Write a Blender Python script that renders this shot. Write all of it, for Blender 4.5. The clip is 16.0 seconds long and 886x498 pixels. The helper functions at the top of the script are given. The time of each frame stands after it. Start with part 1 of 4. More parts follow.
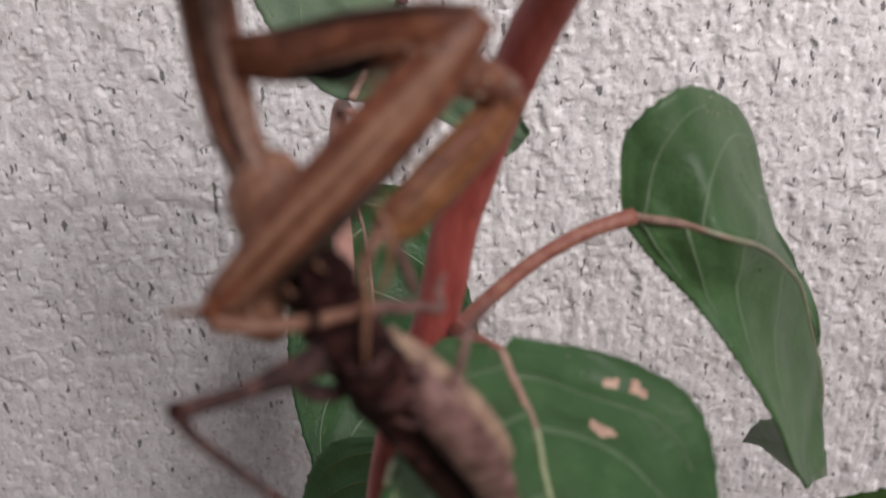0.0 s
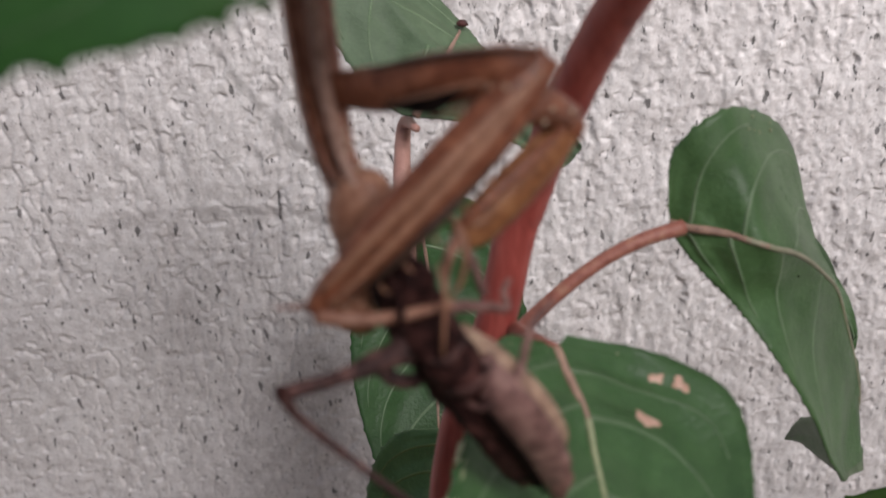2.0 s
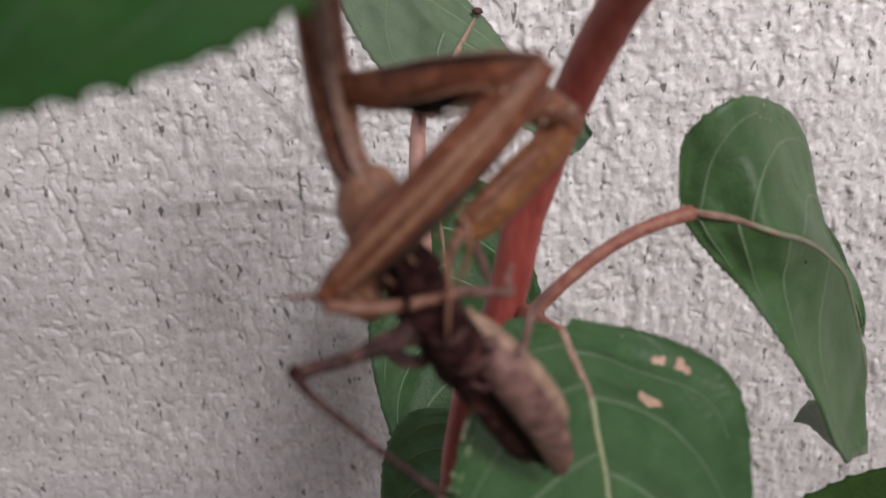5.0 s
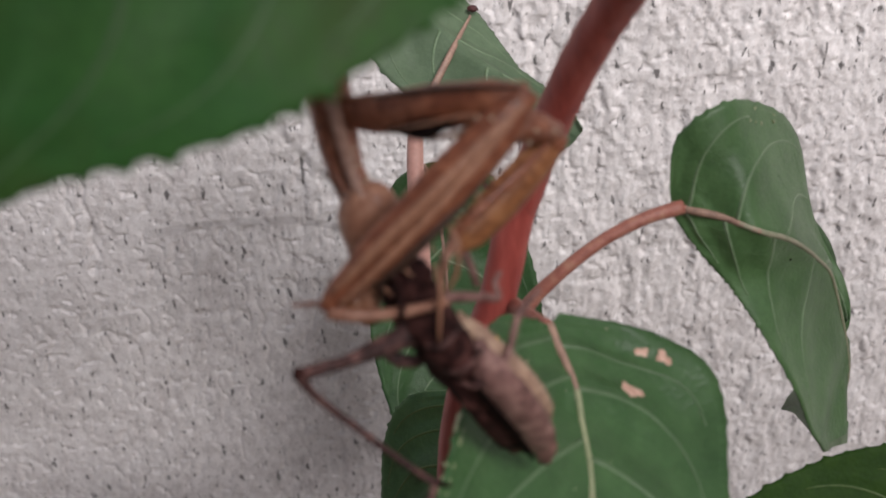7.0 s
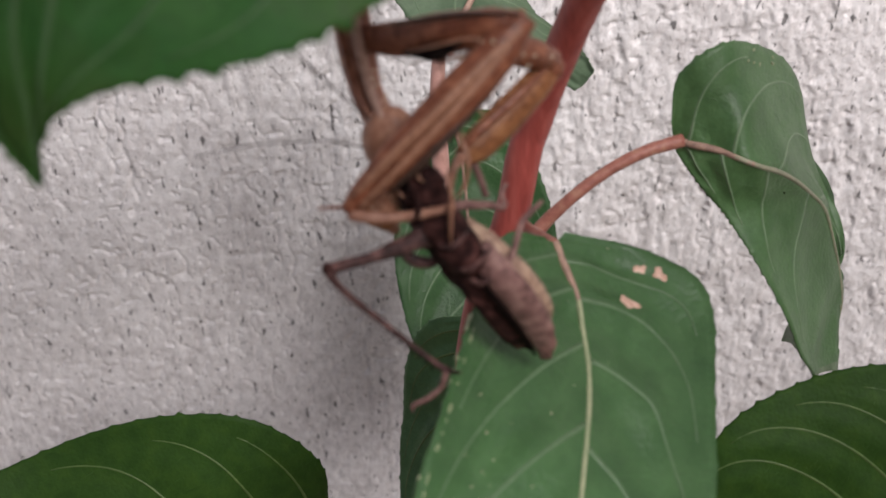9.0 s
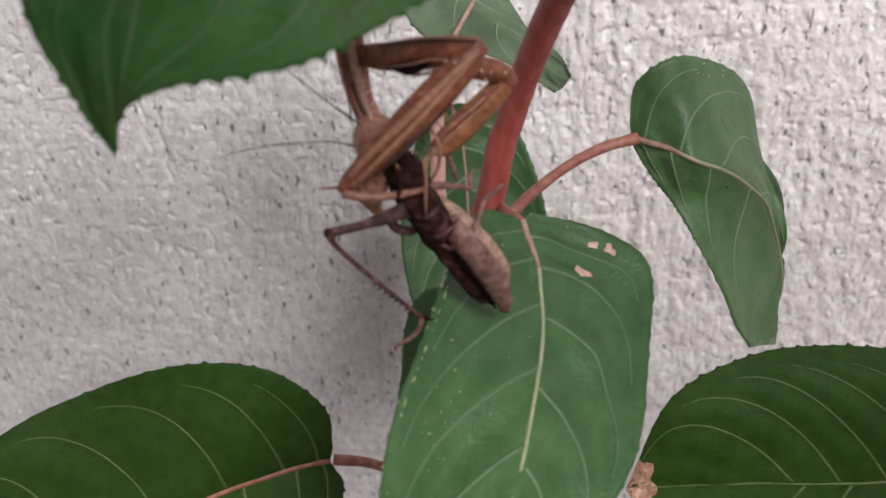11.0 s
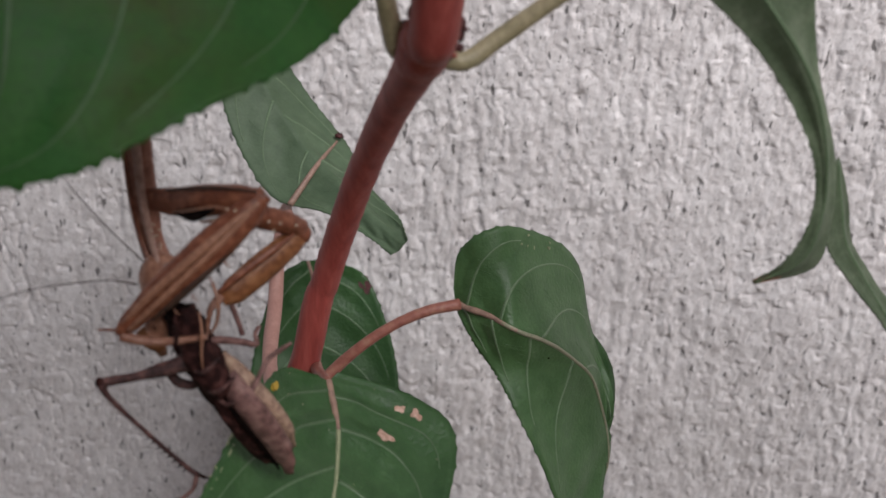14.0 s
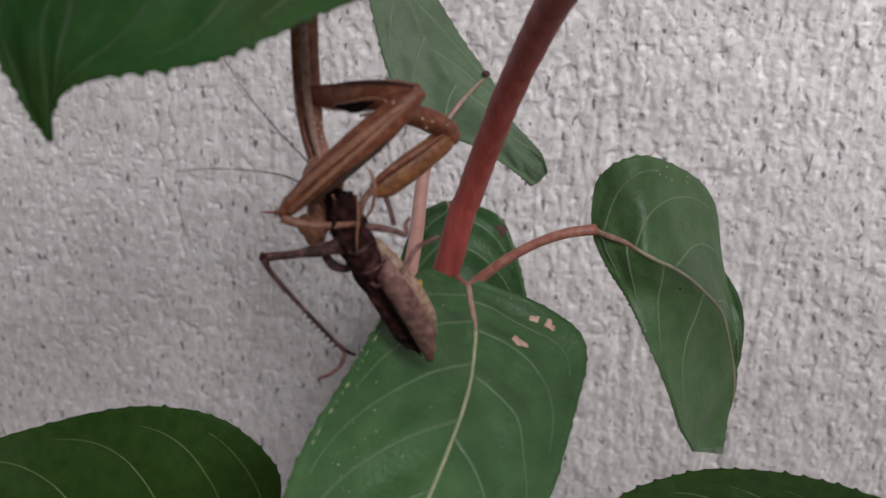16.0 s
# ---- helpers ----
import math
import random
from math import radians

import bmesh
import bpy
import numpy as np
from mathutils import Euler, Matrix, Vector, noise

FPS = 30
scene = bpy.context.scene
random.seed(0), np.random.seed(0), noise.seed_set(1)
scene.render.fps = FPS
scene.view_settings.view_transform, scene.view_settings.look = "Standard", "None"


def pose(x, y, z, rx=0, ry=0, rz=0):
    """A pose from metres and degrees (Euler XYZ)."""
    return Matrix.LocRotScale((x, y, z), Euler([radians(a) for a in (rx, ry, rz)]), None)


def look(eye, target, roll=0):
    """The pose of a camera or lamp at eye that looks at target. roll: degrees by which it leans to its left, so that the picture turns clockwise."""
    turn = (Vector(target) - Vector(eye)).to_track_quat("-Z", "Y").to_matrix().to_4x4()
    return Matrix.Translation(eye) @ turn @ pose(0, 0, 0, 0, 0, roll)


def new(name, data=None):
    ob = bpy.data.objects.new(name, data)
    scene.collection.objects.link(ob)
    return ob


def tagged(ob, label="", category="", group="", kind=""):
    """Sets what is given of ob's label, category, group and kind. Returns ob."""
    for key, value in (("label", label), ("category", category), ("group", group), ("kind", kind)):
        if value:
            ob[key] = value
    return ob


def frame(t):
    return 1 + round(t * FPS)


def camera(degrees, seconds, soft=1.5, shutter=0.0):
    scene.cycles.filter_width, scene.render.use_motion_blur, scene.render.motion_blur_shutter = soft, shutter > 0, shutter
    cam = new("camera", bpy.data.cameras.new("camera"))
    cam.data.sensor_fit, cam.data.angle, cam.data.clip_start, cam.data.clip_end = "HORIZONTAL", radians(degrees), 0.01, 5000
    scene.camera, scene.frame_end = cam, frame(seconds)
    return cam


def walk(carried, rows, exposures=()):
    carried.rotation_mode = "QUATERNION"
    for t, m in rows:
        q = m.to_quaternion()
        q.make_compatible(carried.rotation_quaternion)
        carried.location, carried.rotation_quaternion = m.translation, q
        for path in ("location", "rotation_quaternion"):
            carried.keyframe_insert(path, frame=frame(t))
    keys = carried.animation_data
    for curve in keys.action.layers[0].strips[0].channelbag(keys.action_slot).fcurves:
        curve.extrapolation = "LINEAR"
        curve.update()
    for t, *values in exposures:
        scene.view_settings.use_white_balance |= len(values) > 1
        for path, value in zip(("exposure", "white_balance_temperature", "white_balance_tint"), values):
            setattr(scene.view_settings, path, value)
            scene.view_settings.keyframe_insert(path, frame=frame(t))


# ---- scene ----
cam = camera(41.3, 16.0, soft=1.6)
cam.data.dof.use_dof, cam.data.dof.focus_distance, cam.data.dof.aperture_fstop = True, 0.178, 42.0
PATH = [
    (0, (-0.0084, -0.2024, 0.7607), (-0.0095, -0.0308, 0.6581), -1.25),
    (0.5, (-0.0097, -0.2042, 0.7612), (-0.0112, -0.0310, 0.6611), -1.05),
    (1, (-0.0092, -0.2032, 0.7614), (-0.0120, -0.0296, 0.6621), -1.16),
    (1.5, (-0.0077, -0.2058, 0.7648), (-0.0158, -0.0330, 0.6643), -2.80),
    (2, (-0.0095, -0.2111, 0.7661), (-0.0187, -0.0391, 0.6644), -2.36),
    (2.5, (-0.0083, -0.2112, 0.7663), (-0.0165, -0.0400, 0.6631), -2.13),
    (3, (-0.0086, -0.2127, 0.7668), (-0.0176, -0.0419, 0.6632), -1.98),
    (3.5, (-0.0081, -0.2128, 0.7665), (-0.0178, -0.0416, 0.6636), -1.99),
    (4, (-0.0108, -0.2132, 0.7660), (-0.0236, -0.0431, 0.6616), -2.95),
    (4.2, (-0.0087, -0.2125, 0.7662), (-0.0218, -0.0421, 0.6623), -2.73),
    (6.5, (-0.0078, -0.2179, 0.7735), (-0.0209, -0.0502, 0.6652), -2.87),
    (7, (-0.0070, -0.2177, 0.7742), (-0.0206, -0.0506, 0.6650), -3.10),
    (7.5, (-0.0058, -0.2174, 0.7750), (-0.0206, -0.0506, 0.6657), -3.71),
    (8, (-0.0065, -0.2166, 0.7717), (-0.0215, -0.0529, 0.6578), -4.00),
    (8.2, (-0.0072, -0.2180, 0.7690), (-0.0226, -0.0540, 0.6555), -3.80),
    (10.3, (0.0016, -0.2439, 0.7927), (-0.0209, -0.0842, 0.6744), -4.48),
    (10.5, (0.0020, -0.2447, 0.7915), (-0.0206, -0.0856, 0.6725), -4.55),
    (11, (0.0024, -0.2503, 0.7891), (-0.0204, -0.0883, 0.6740), -3.00),
    (11.5, (0.0057, -0.2542, 0.7879), (-0.0254, -0.0886, 0.6800), -1.88),
    (12, (0.0078, -0.2610, 0.7791), (-0.0302, -0.0906, 0.6814), -0.14),
    (12.5, (0.0084, -0.2596, 0.7839), (-0.0284, -0.0865, 0.6907), -0.19),
    (13, (0.0074, -0.2591, 0.7883), (-0.0273, -0.0856, 0.6950), 0.15),
    (13.5, (0.0119, -0.2539, 0.7891), (-0.0085, -0.0786, 0.6950), 1.40),
    (14, (0.0164, -0.2483, 0.7889), (0.0053, -0.0711, 0.6968), 2.49),
    (14.5, (0.0174, -0.2510, 0.7884), (0.0030, -0.0747, 0.6951), 1.82),
    (15, (0.0172, -0.2529, 0.7881), (-0.0040, -0.0772, 0.6950), 1.38),
    (15.5, (0.0167, -0.2552, 0.7891), (-0.0119, -0.0799, 0.6971), 2.01),
    (16, (0.0164, -0.2594, 0.7834), (-0.0160, -0.0860, 0.6892), 2.26),
]
walk(cam, [(t, look(eye, target, roll)) for t, eye, target, roll in PATH], exposures=[(0.0, 0.22, 6200, 14), (7.0, 0.28, 6200, 14), (8.0, 0.36, 6200, 14), (10.5, 0.47, 6200, 14), (11.0, 0.44, 6200, 14), (11.5, 0.20, 6200, 13), (13.0, -0.01, 6080, 12.8), (13.5, -0.01, 6080, 12.8), (14.0, -0.14, 6080, 13), (14.5, -0.15, 6080, 13), (15.5, -0.18, 6080, 13), (16.0, -0.10, 6080, 13)])

# ---- light ----
SUN_UP, SUN_TURN = radians(45), radians(150)
world = bpy.data.worlds.new("world")
scene.world = world
world.use_nodes = True
wn = world.node_tree
sky = wn.nodes.new("ShaderNodeTexSky")
sky.sky_type, sky.sun_disc = "NISHITA", False
sky.sun_elevation, sky.sun_rotation = SUN_UP, SUN_TURN
sky.dust_density, sky.ozone_density = 4.0, 0.5
wn.links.new(sky.outputs[0], wn.nodes["Background"].inputs[0])
wn.nodes["Background"].inputs[1].default_value = 0.047
sun = new("sun", bpy.data.lights.new("sun", "SUN"))
sun.data.energy, sun.data.angle, sun.data.color = 3.8, radians(20), (1.0, 0.955, 0.90)
way = Vector((math.sin(SUN_TURN) * math.cos(SUN_UP), math.cos(SUN_TURN) * math.cos(SUN_UP), math.sin(SUN_UP)))
sun.matrix_world = look(way * 5, (0, 0, 0))


# ---- materials ----
def material(name, colours, scale, rough=0.6, bump=0.2, bump_scale=4.0, bump_size=0.0005, detail=6.0, stretch=(1, 1, 1), metal=0.0, light_through=0.0, mottle=0.25, speckle=0.35, gloss=0.5):
    """colours: a ramp over noise at the given scale (1/m); a broad mottle, a finer grain and relief on top."""
    m = bpy.data.materials.new(name)
    m.use_nodes = True
    t = m.node_tree
    b = t.nodes["Principled BSDF"]
    co = t.nodes.new("ShaderNodeTexCoord")
    mp = t.nodes.new("ShaderNodeMapping")
    mp.inputs["Scale"].default_value = stretch
    t.links.new(co.outputs["Object"], mp.inputs["Vector"])

    def layer(at, depth):
        n = t.nodes.new("ShaderNodeTexNoise")
        n.inputs["Scale"].default_value, n.inputs["Detail"].default_value = at, depth
        t.links.new(mp.outputs[0], n.inputs["Vector"])
        return n.outputs[0]

    def blend(first, second, amount):
        x = t.nodes.new("ShaderNodeMix")
        x.data_type, x.blend_type = "RGBA", "OVERLAY"
        x.inputs[0].default_value = amount
        t.links.new(first, x.inputs[6])
        t.links.new(second, x.inputs[7])
        return x.outputs[2]

    r = t.nodes.new("ShaderNodeValToRGB")
    els = r.color_ramp.elements
    while len(els) < len(colours):
        els.new(0.5)
    for k, c in enumerate(colours):
        els[k].position = 0.30 + 0.40 * k / max(1, len(colours) - 1)
        els[k].color = (*c, 1)
    t.links.new(layer(scale, detail), r.inputs[0])
    fine = layer(scale * bump_scale, 5)
    colour = blend(blend(r.outputs[0], layer(scale * 0.17, 3), mottle), fine, speckle)
    t.links.new(colour, b.inputs["Base Color"])
    bp = t.nodes.new("ShaderNodeBump")
    bp.inputs["Strength"].default_value, bp.inputs["Distance"].default_value = bump, bump_size
    t.links.new(fine, bp.inputs["Height"])
    t.links.new(bp.outputs[0], b.inputs["Normal"])
    span = t.nodes.new("ShaderNodeMapRange")
    span.inputs["To Min"].default_value, span.inputs["To Max"].default_value = max(0.05, rough - 0.15), min(1.0, rough + 0.15)
    t.links.new(fine, span.inputs["Value"])
    t.links.new(span.outputs[0], b.inputs["Roughness"])
    b.inputs["Metallic"].default_value = metal
    b.inputs["Specular IOR Level"].default_value = gloss
    if light_through:
        tr = t.nodes.new("ShaderNodeBsdfTranslucent")
        t.links.new(colour, tr.inputs["Color"])
        ms = t.nodes.new("ShaderNodeMixShader")
        ms.inputs[0].default_value = light_through
        t.links.new(b.outputs[0], ms.inputs[1])
        t.links.new(tr.outputs[0], ms.inputs[2])
        t.links.new(ms.outputs[0], t.nodes["Material Output"].inputs["Surface"])
    return m


STUCCO = material("stucco", [(0.53, 0.500, 0.492), (0.63, 0.600, 0.592), (0.71, 0.682, 0.675)], 330, 0.9, 0.45, 5, 0.0003, 10, mottle=0.2, gloss=0.2)


def dirt_and_pit_shade(m):
    """Grey dirt and the shade of small pits, painted in as short upright streaks."""
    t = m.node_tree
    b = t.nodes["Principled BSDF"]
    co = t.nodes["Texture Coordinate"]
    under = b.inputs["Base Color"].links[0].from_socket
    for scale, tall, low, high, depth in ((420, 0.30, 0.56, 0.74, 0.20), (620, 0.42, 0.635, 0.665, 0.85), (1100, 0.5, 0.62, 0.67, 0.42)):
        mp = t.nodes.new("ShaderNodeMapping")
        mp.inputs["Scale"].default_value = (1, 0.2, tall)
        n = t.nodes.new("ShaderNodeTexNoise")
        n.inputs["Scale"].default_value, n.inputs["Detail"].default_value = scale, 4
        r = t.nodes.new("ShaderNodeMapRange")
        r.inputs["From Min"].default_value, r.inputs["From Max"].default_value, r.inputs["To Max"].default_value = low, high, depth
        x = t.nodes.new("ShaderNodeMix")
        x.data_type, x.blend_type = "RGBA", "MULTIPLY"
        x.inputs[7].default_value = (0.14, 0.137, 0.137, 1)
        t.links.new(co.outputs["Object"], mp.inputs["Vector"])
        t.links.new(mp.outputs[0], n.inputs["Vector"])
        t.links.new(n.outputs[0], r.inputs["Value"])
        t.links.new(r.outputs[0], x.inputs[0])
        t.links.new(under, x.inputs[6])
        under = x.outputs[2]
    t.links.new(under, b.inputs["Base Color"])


dirt_and_pit_shade(STUCCO)
SOIL = material("soil", [(0.05, 0.035, 0.025), (0.11, 0.085, 0.06)], 12, 0.95, 0.8, 6, 0.01)
LEAF = material("leaf_green", [(0.029, 0.075, 0.023), (0.037, 0.089, 0.028), (0.048, 0.107, 0.036)], 260, 0.42, 0.6, 6, 0.0003, 7, light_through=0.12, gloss=0.32, mottle=0.45, speckle=0.2)
VEIN_GREY = material("grey_vein", [(0.105, 0.172, 0.085), (0.138, 0.20, 0.110)], 900, 0.5, 0.2)
VEIN_PALE = material("pale_vein", [(0.20, 0.21, 0.13), (0.28, 0.26, 0.18)], 900, 0.5, 0.2)
RIB_CREAM = material("cream_rib", [(0.20, 0.235, 0.125), (0.31, 0.315, 0.19)], 900, 0.5, 0.2)
LEAF_GREY = material("leaf_grey_green", [(0.056, 0.122, 0.041), (0.067, 0.140, 0.048), (0.080, 0.160, 0.058)], 420, 0.44, 0.5, 5, 0.0002, 6, light_through=0.15, gloss=0.48, mottle=0.12, speckle=0.22)
# Greyed and lightened to paint in the haze over the leaf behind.
LEAF_HAZY = material("leaf_hazed_grey_green", [(0.105, 0.160, 0.090), (0.122, 0.182, 0.104), (0.140, 0.205, 0.120)], 420, 0.55, 0.4, 5, 0.0002, 6, light_through=0.25, gloss=0.35, mottle=0.15, speckle=0.15)
LEAF_PALE = material("leaf_pale_underside", [(0.11, 0.155, 0.085), (0.15, 0.20, 0.12), (0.20, 0.25, 0.16)], 350, 0.6, 0.5, 5, 0.0002, 6, light_through=0.15, mottle=0.5, gloss=0.3)
LEAF_DARK = material("leaf_dark_green", [(0.020, 0.053, 0.0070), (0.025, 0.063, 0.0085), (0.032, 0.074, 0.0095)], 420, 0.6, 0.5, 5, 0.0002, 6, light_through=0.18, gloss=0.15, mottle=0.12, speckle=0.22)
LEAF_OLIVE = material("leaf_olive_green", [(0.04692, 0.06072, 0.01104), (0.03312, 0.09108, 0.01518), (0.02484, 0.0966, 0.01656), (0.03588, 0.1132, 0.02208)], 90, 0.6, 0.4, 16, 0.0002, 7, light_through=0.22, gloss=0.3)
VEIN = material("leaf_vein", [(0.058, 0.108, 0.047), (0.082, 0.136, 0.064)], 900, 0.5, 0.2)
VEIN_PINK = material("pink_vein", [(0.24, 0.15, 0.115), (0.36, 0.23, 0.17)], 900, 0.5, 0.2)
VEIN_MID = material("mid_vein", [(0.0357, 0.0833, 0.0255), (0.05525, 0.1105, 0.0391)], 900, 0.5, 0.2)
VEIN_DIM = material("dim_vein", [(0.052, 0.092, 0.018), (0.080, 0.126, 0.030)], 900, 0.5, 0.2)
STEM = material("red_stem", [(0.215, 0.040, 0.033), (0.28, 0.056, 0.045), (0.345, 0.084, 0.068)], 700, 0.5, 0.35, 4, 0.0002, stretch=(1, 1, 0.15), mottle=0.12, speckle=0.22, gloss=0.3)
PETIOLE_PINK = material("pale_pink_petiole", [(0.42, 0.22, 0.18), (0.50, 0.285, 0.235)], 600, 0.5, 0.25, 4, 0.0002, stretch=(1, 1, 0.3), mottle=0.1, speckle=0.12, gloss=0.35)
PETIOLE = material("pink_petiole", [(0.20, 0.070, 0.050), (0.27, 0.105, 0.078), (0.31, 0.155, 0.105)], 700, 0.5, 0.25, 4, 0.0002, mottle=0.1, speckle=0.12, gloss=0.35)
PETIOLE_PALE = material("pale_green_petiole", [(0.26, 0.23, 0.13), (0.36, 0.31, 0.19)], 500, 0.45, 0.35, 4, 0.0002)
BUD = material("bud_dark", [(0.04, 0.012, 0.012), (0.11, 0.03, 0.03)], 1500, 0.6, 0.4)
DRY = material("dry_patch", [(0.42, 0.24, 0.17), (0.55, 0.35, 0.27), (0.66, 0.46, 0.37)], 1300, 0.85, 0.6)
DRY_BROWN = material("withered_brown", [(0.216, 0.1013, 0.06075), (0.405, 0.2295, 0.1485), (0.621, 0.405, 0.297)], 700, 0.85, 0.6)
MANTIS = material("mantis_brown", [(0.105, 0.030, 0.014), (0.178, 0.057, 0.028), (0.27, 0.102, 0.054)], 1100, 0.42, 0.4, 3, 0.0002, speckle=0.2, gloss=0.45, light_through=0.1)
MANTIS_TAN = material("mantis_tan", [(0.18, 0.078, 0.044), (0.30, 0.147, 0.09)], 1500, 0.45, 0.5, 3, 0.0002)
MANTIS_PINK = material("mantis_pinkish_brown", [(0.165, 0.068, 0.043), (0.27, 0.122, 0.082), (0.39, 0.195, 0.14)], 1100, 0.5, 0.4, 3, 0.0002, speckle=0.2, gloss=0.35)
MANTIS_PALE = material("mantis_pale_pink", [(0.26, 0.145, 0.11), (0.38, 0.23, 0.18), (0.46, 0.30, 0.24)], 1300, 0.45, 0.4, 3, 0.0002, speckle=0.2, gloss=0.4, light_through=0.1)
MANTIS_LEG = material("mantis_leg_brown", [(0.144, 0.0578, 0.03444), (0.225, 0.102, 0.0656), (0.297, 0.153, 0.1025)], 1300, 0.45, 0.4, 3, 0.0002, speckle=0.2, gloss=0.4, light_through=0.12)
MANTIS_RED = material("mantis_reddish", [(0.17, 0.070, 0.042), (0.26, 0.120, 0.075), (0.36, 0.19, 0.125)], 1100, 0.42, 0.4, 3, 0.0002, speckle=0.2, gloss=0.3)
MANTIS_ORANGE = material("mantis_orange", [(0.165, 0.057, 0.020), (0.265, 0.104, 0.039), (0.355, 0.158, 0.066)], 1100, 0.42, 0.4, 3, 0.0002, speckle=0.2, gloss=0.45, light_through=0.25)
MANTIS_BLACKISH = material("mantis_dark_brown", [(0.022, 0.010, 0.006), (0.05, 0.022, 0.013)], 1500, 0.45, 0.5, 3, 0.0002)
MANTIS_DARK = material("mantis_black", [(0.004, 0.003, 0.003), (0.012, 0.008, 0.007)], 1500, 0.9, 0.3, gloss=0.05)
PALE = material("pale_spine", [(0.42, 0.34, 0.24), (0.6, 0.5, 0.38)], 1500, 0.5, 0.2)
HOPPER_PINK = material("hopper_pinkish", [(0.115, 0.052, 0.045), (0.185, 0.090, 0.078), (0.265, 0.142, 0.122)], 900, 0.65, 0.6, 3, 0.0003, mottle=0.3, speckle=0.3, gloss=0.25)
HOPPER = material("hopper_dark", [(0.006, 0.002, 0.0019), (0.02, 0.0068, 0.006), (0.07, 0.028, 0.024)], 900, 0.75, 0.7, 3, 0.0003, mottle=0.6, speckle=0.5, gloss=0.1)
HOPPER_LEG = material("hopper_leg_brown", [(0.012, 0.0045, 0.0042), (0.052, 0.022, 0.020), (0.14, 0.068, 0.058)], 900, 0.65, 0.7, 4, 0.0003, mottle=0.5, speckle=0.5, gloss=0.3)
HOPPER_BLACK = material("hopper_black", [(0.002, 0.001, 0.001), (0.008, 0.004, 0.0035)], 1400, 0.95, 0.6, 3, 0.0003, gloss=0.05)
HOPPER_TAN = material("hopper_tan", [(0.075, 0.036, 0.031), (0.145, 0.074, 0.065), (0.24, 0.138, 0.118)], 900, 0.6, 0.6, 4, 0.0003, mottle=0.3, speckle=0.3, gloss=0.3)
HOPPER_CREAM = material("hopper_cream", [(0.1326, 0.0715, 0.05), (0.2827, 0.1788, 0.123), (0.3976, 0.2762, 0.1905)], 1400, 0.55, 0.6, 3, 0.0003)
YELLOW = material("yellow_dirt", [(0.30, 0.18, 0.02), (0.5, 0.34, 0.04)], 2500, 0.8, 0.3)


# ---- helpers ----
def root_of(ob):
    while ob.parent:
        ob = ob.parent
    return ob


def part(name, bm, mat, parent, label="", smooth=True):
    """One mesh, given in world places, under a thing or a part."""
    me = bpy.data.meshes.new(name)
    bm.to_mesh(me)
    bm.free()
    me.materials.append(mat)
    if smooth:
        me.polygons.foreach_set("use_smooth", [True] * len(me.polygons))
    ob = new(name, me)
    if parent:
        me.transform(Matrix.Translation(-root_of(parent).location))
        ob.parent = parent
    return tagged(ob, label)


def thing(name, place, label, category):
    ob = new(name)
    ob.location = place
    return tagged(ob, label, category)


def spline(pts, s):
    """A smooth curve through the points, at s from 0 to 1."""
    p = [Vector(q) for q in pts]
    k = s * (len(p) - 1)
    i = min(int(k), len(p) - 2)
    u = k - i
    b, c = p[i], p[i + 1]
    a = p[i - 1] if i else b * 2 - c
    d = p[i + 2] if i + 2 < len(p) else c * 2 - b
    return 0.5 * (2 * b + (c - a) * u + (2 * a - 5 * b + 4 * c - d) * u * u + (3 * b - a - 3 * c + d) * u**3)


def mixed(vals, s):
    k = s * (len(vals) - 1)
    i = min(int(k), len(vals) - 2)
    u = k - i
    u = u * u * (3 - 2 * u)
    return vals[i] * (1 - u) + vals[i + 1] * u


def tube(pts, radii, sides=12, steps=24, flat=1.0, bm=None, grain=0.0, ridges=0, ridge=0.0, flat_way=(0, 1, 0)):
    """A round or flattened tube along a smooth curve; radii in mm; flat: the depth towards flat_way over the width."""
    bm = bm or bmesh.new()
    rings = []
    for i in range(steps + 1):
        s = i / steps
        c = spline(pts, s)
        d = (spline(pts, min(1, s + 0.02)) - spline(pts, max(0, s - 0.02))).normalized()
        f = Vector(flat_way)
        f = (f - d * f.dot(d)).normalized()
        w = d.cross(f)
        r = mixed(radii, s) * 0.001
        ring = []
        for j in range(sides):
            a = 2 * math.pi * j / sides
            q = r * (1 + ridge * math.cos(ridges * a)) if ridges else r
            if grain:
                q *= 1 + grain * noise.noise(c * 900 + Vector((math.cos(a), math.sin(a), 0)) * 1.5)
            ring.append(bm.verts.new(c + w * math.cos(a) * q + f * math.sin(a) * q * flat))
        rings.append(ring)
    for a, b in zip(rings, rings[1:]):
        for j in range(sides):
            k = (j + 1) % sides
            bm.faces.new((a[j], a[k], b[k], b[j]))
    for ring, order in ((rings[0], -1), (rings[-1], 1)):
        bm.faces.new(ring[::order])
    return bm


def blob(c, size, bm=None, turn=None, rough=0.0, rings=8):
    """An egg-shaped lump with half axes in mm."""
    bm = bm or bmesh.new()
    m = Matrix.Translation(c) @ (turn or Matrix()) @ Matrix.Diagonal((*[v * 0.001 for v in size], 1))
    made = bmesh.ops.create_uvsphere(bm, u_segments=rings * 2, v_segments=rings, radius=1.0)["verts"]
    for v in made:
        if rough:
            v.co *= 1 + rough * noise.noise(v.co * 2.3 + Vector(c) * 700)
        v.co = m @ v.co
    return bm


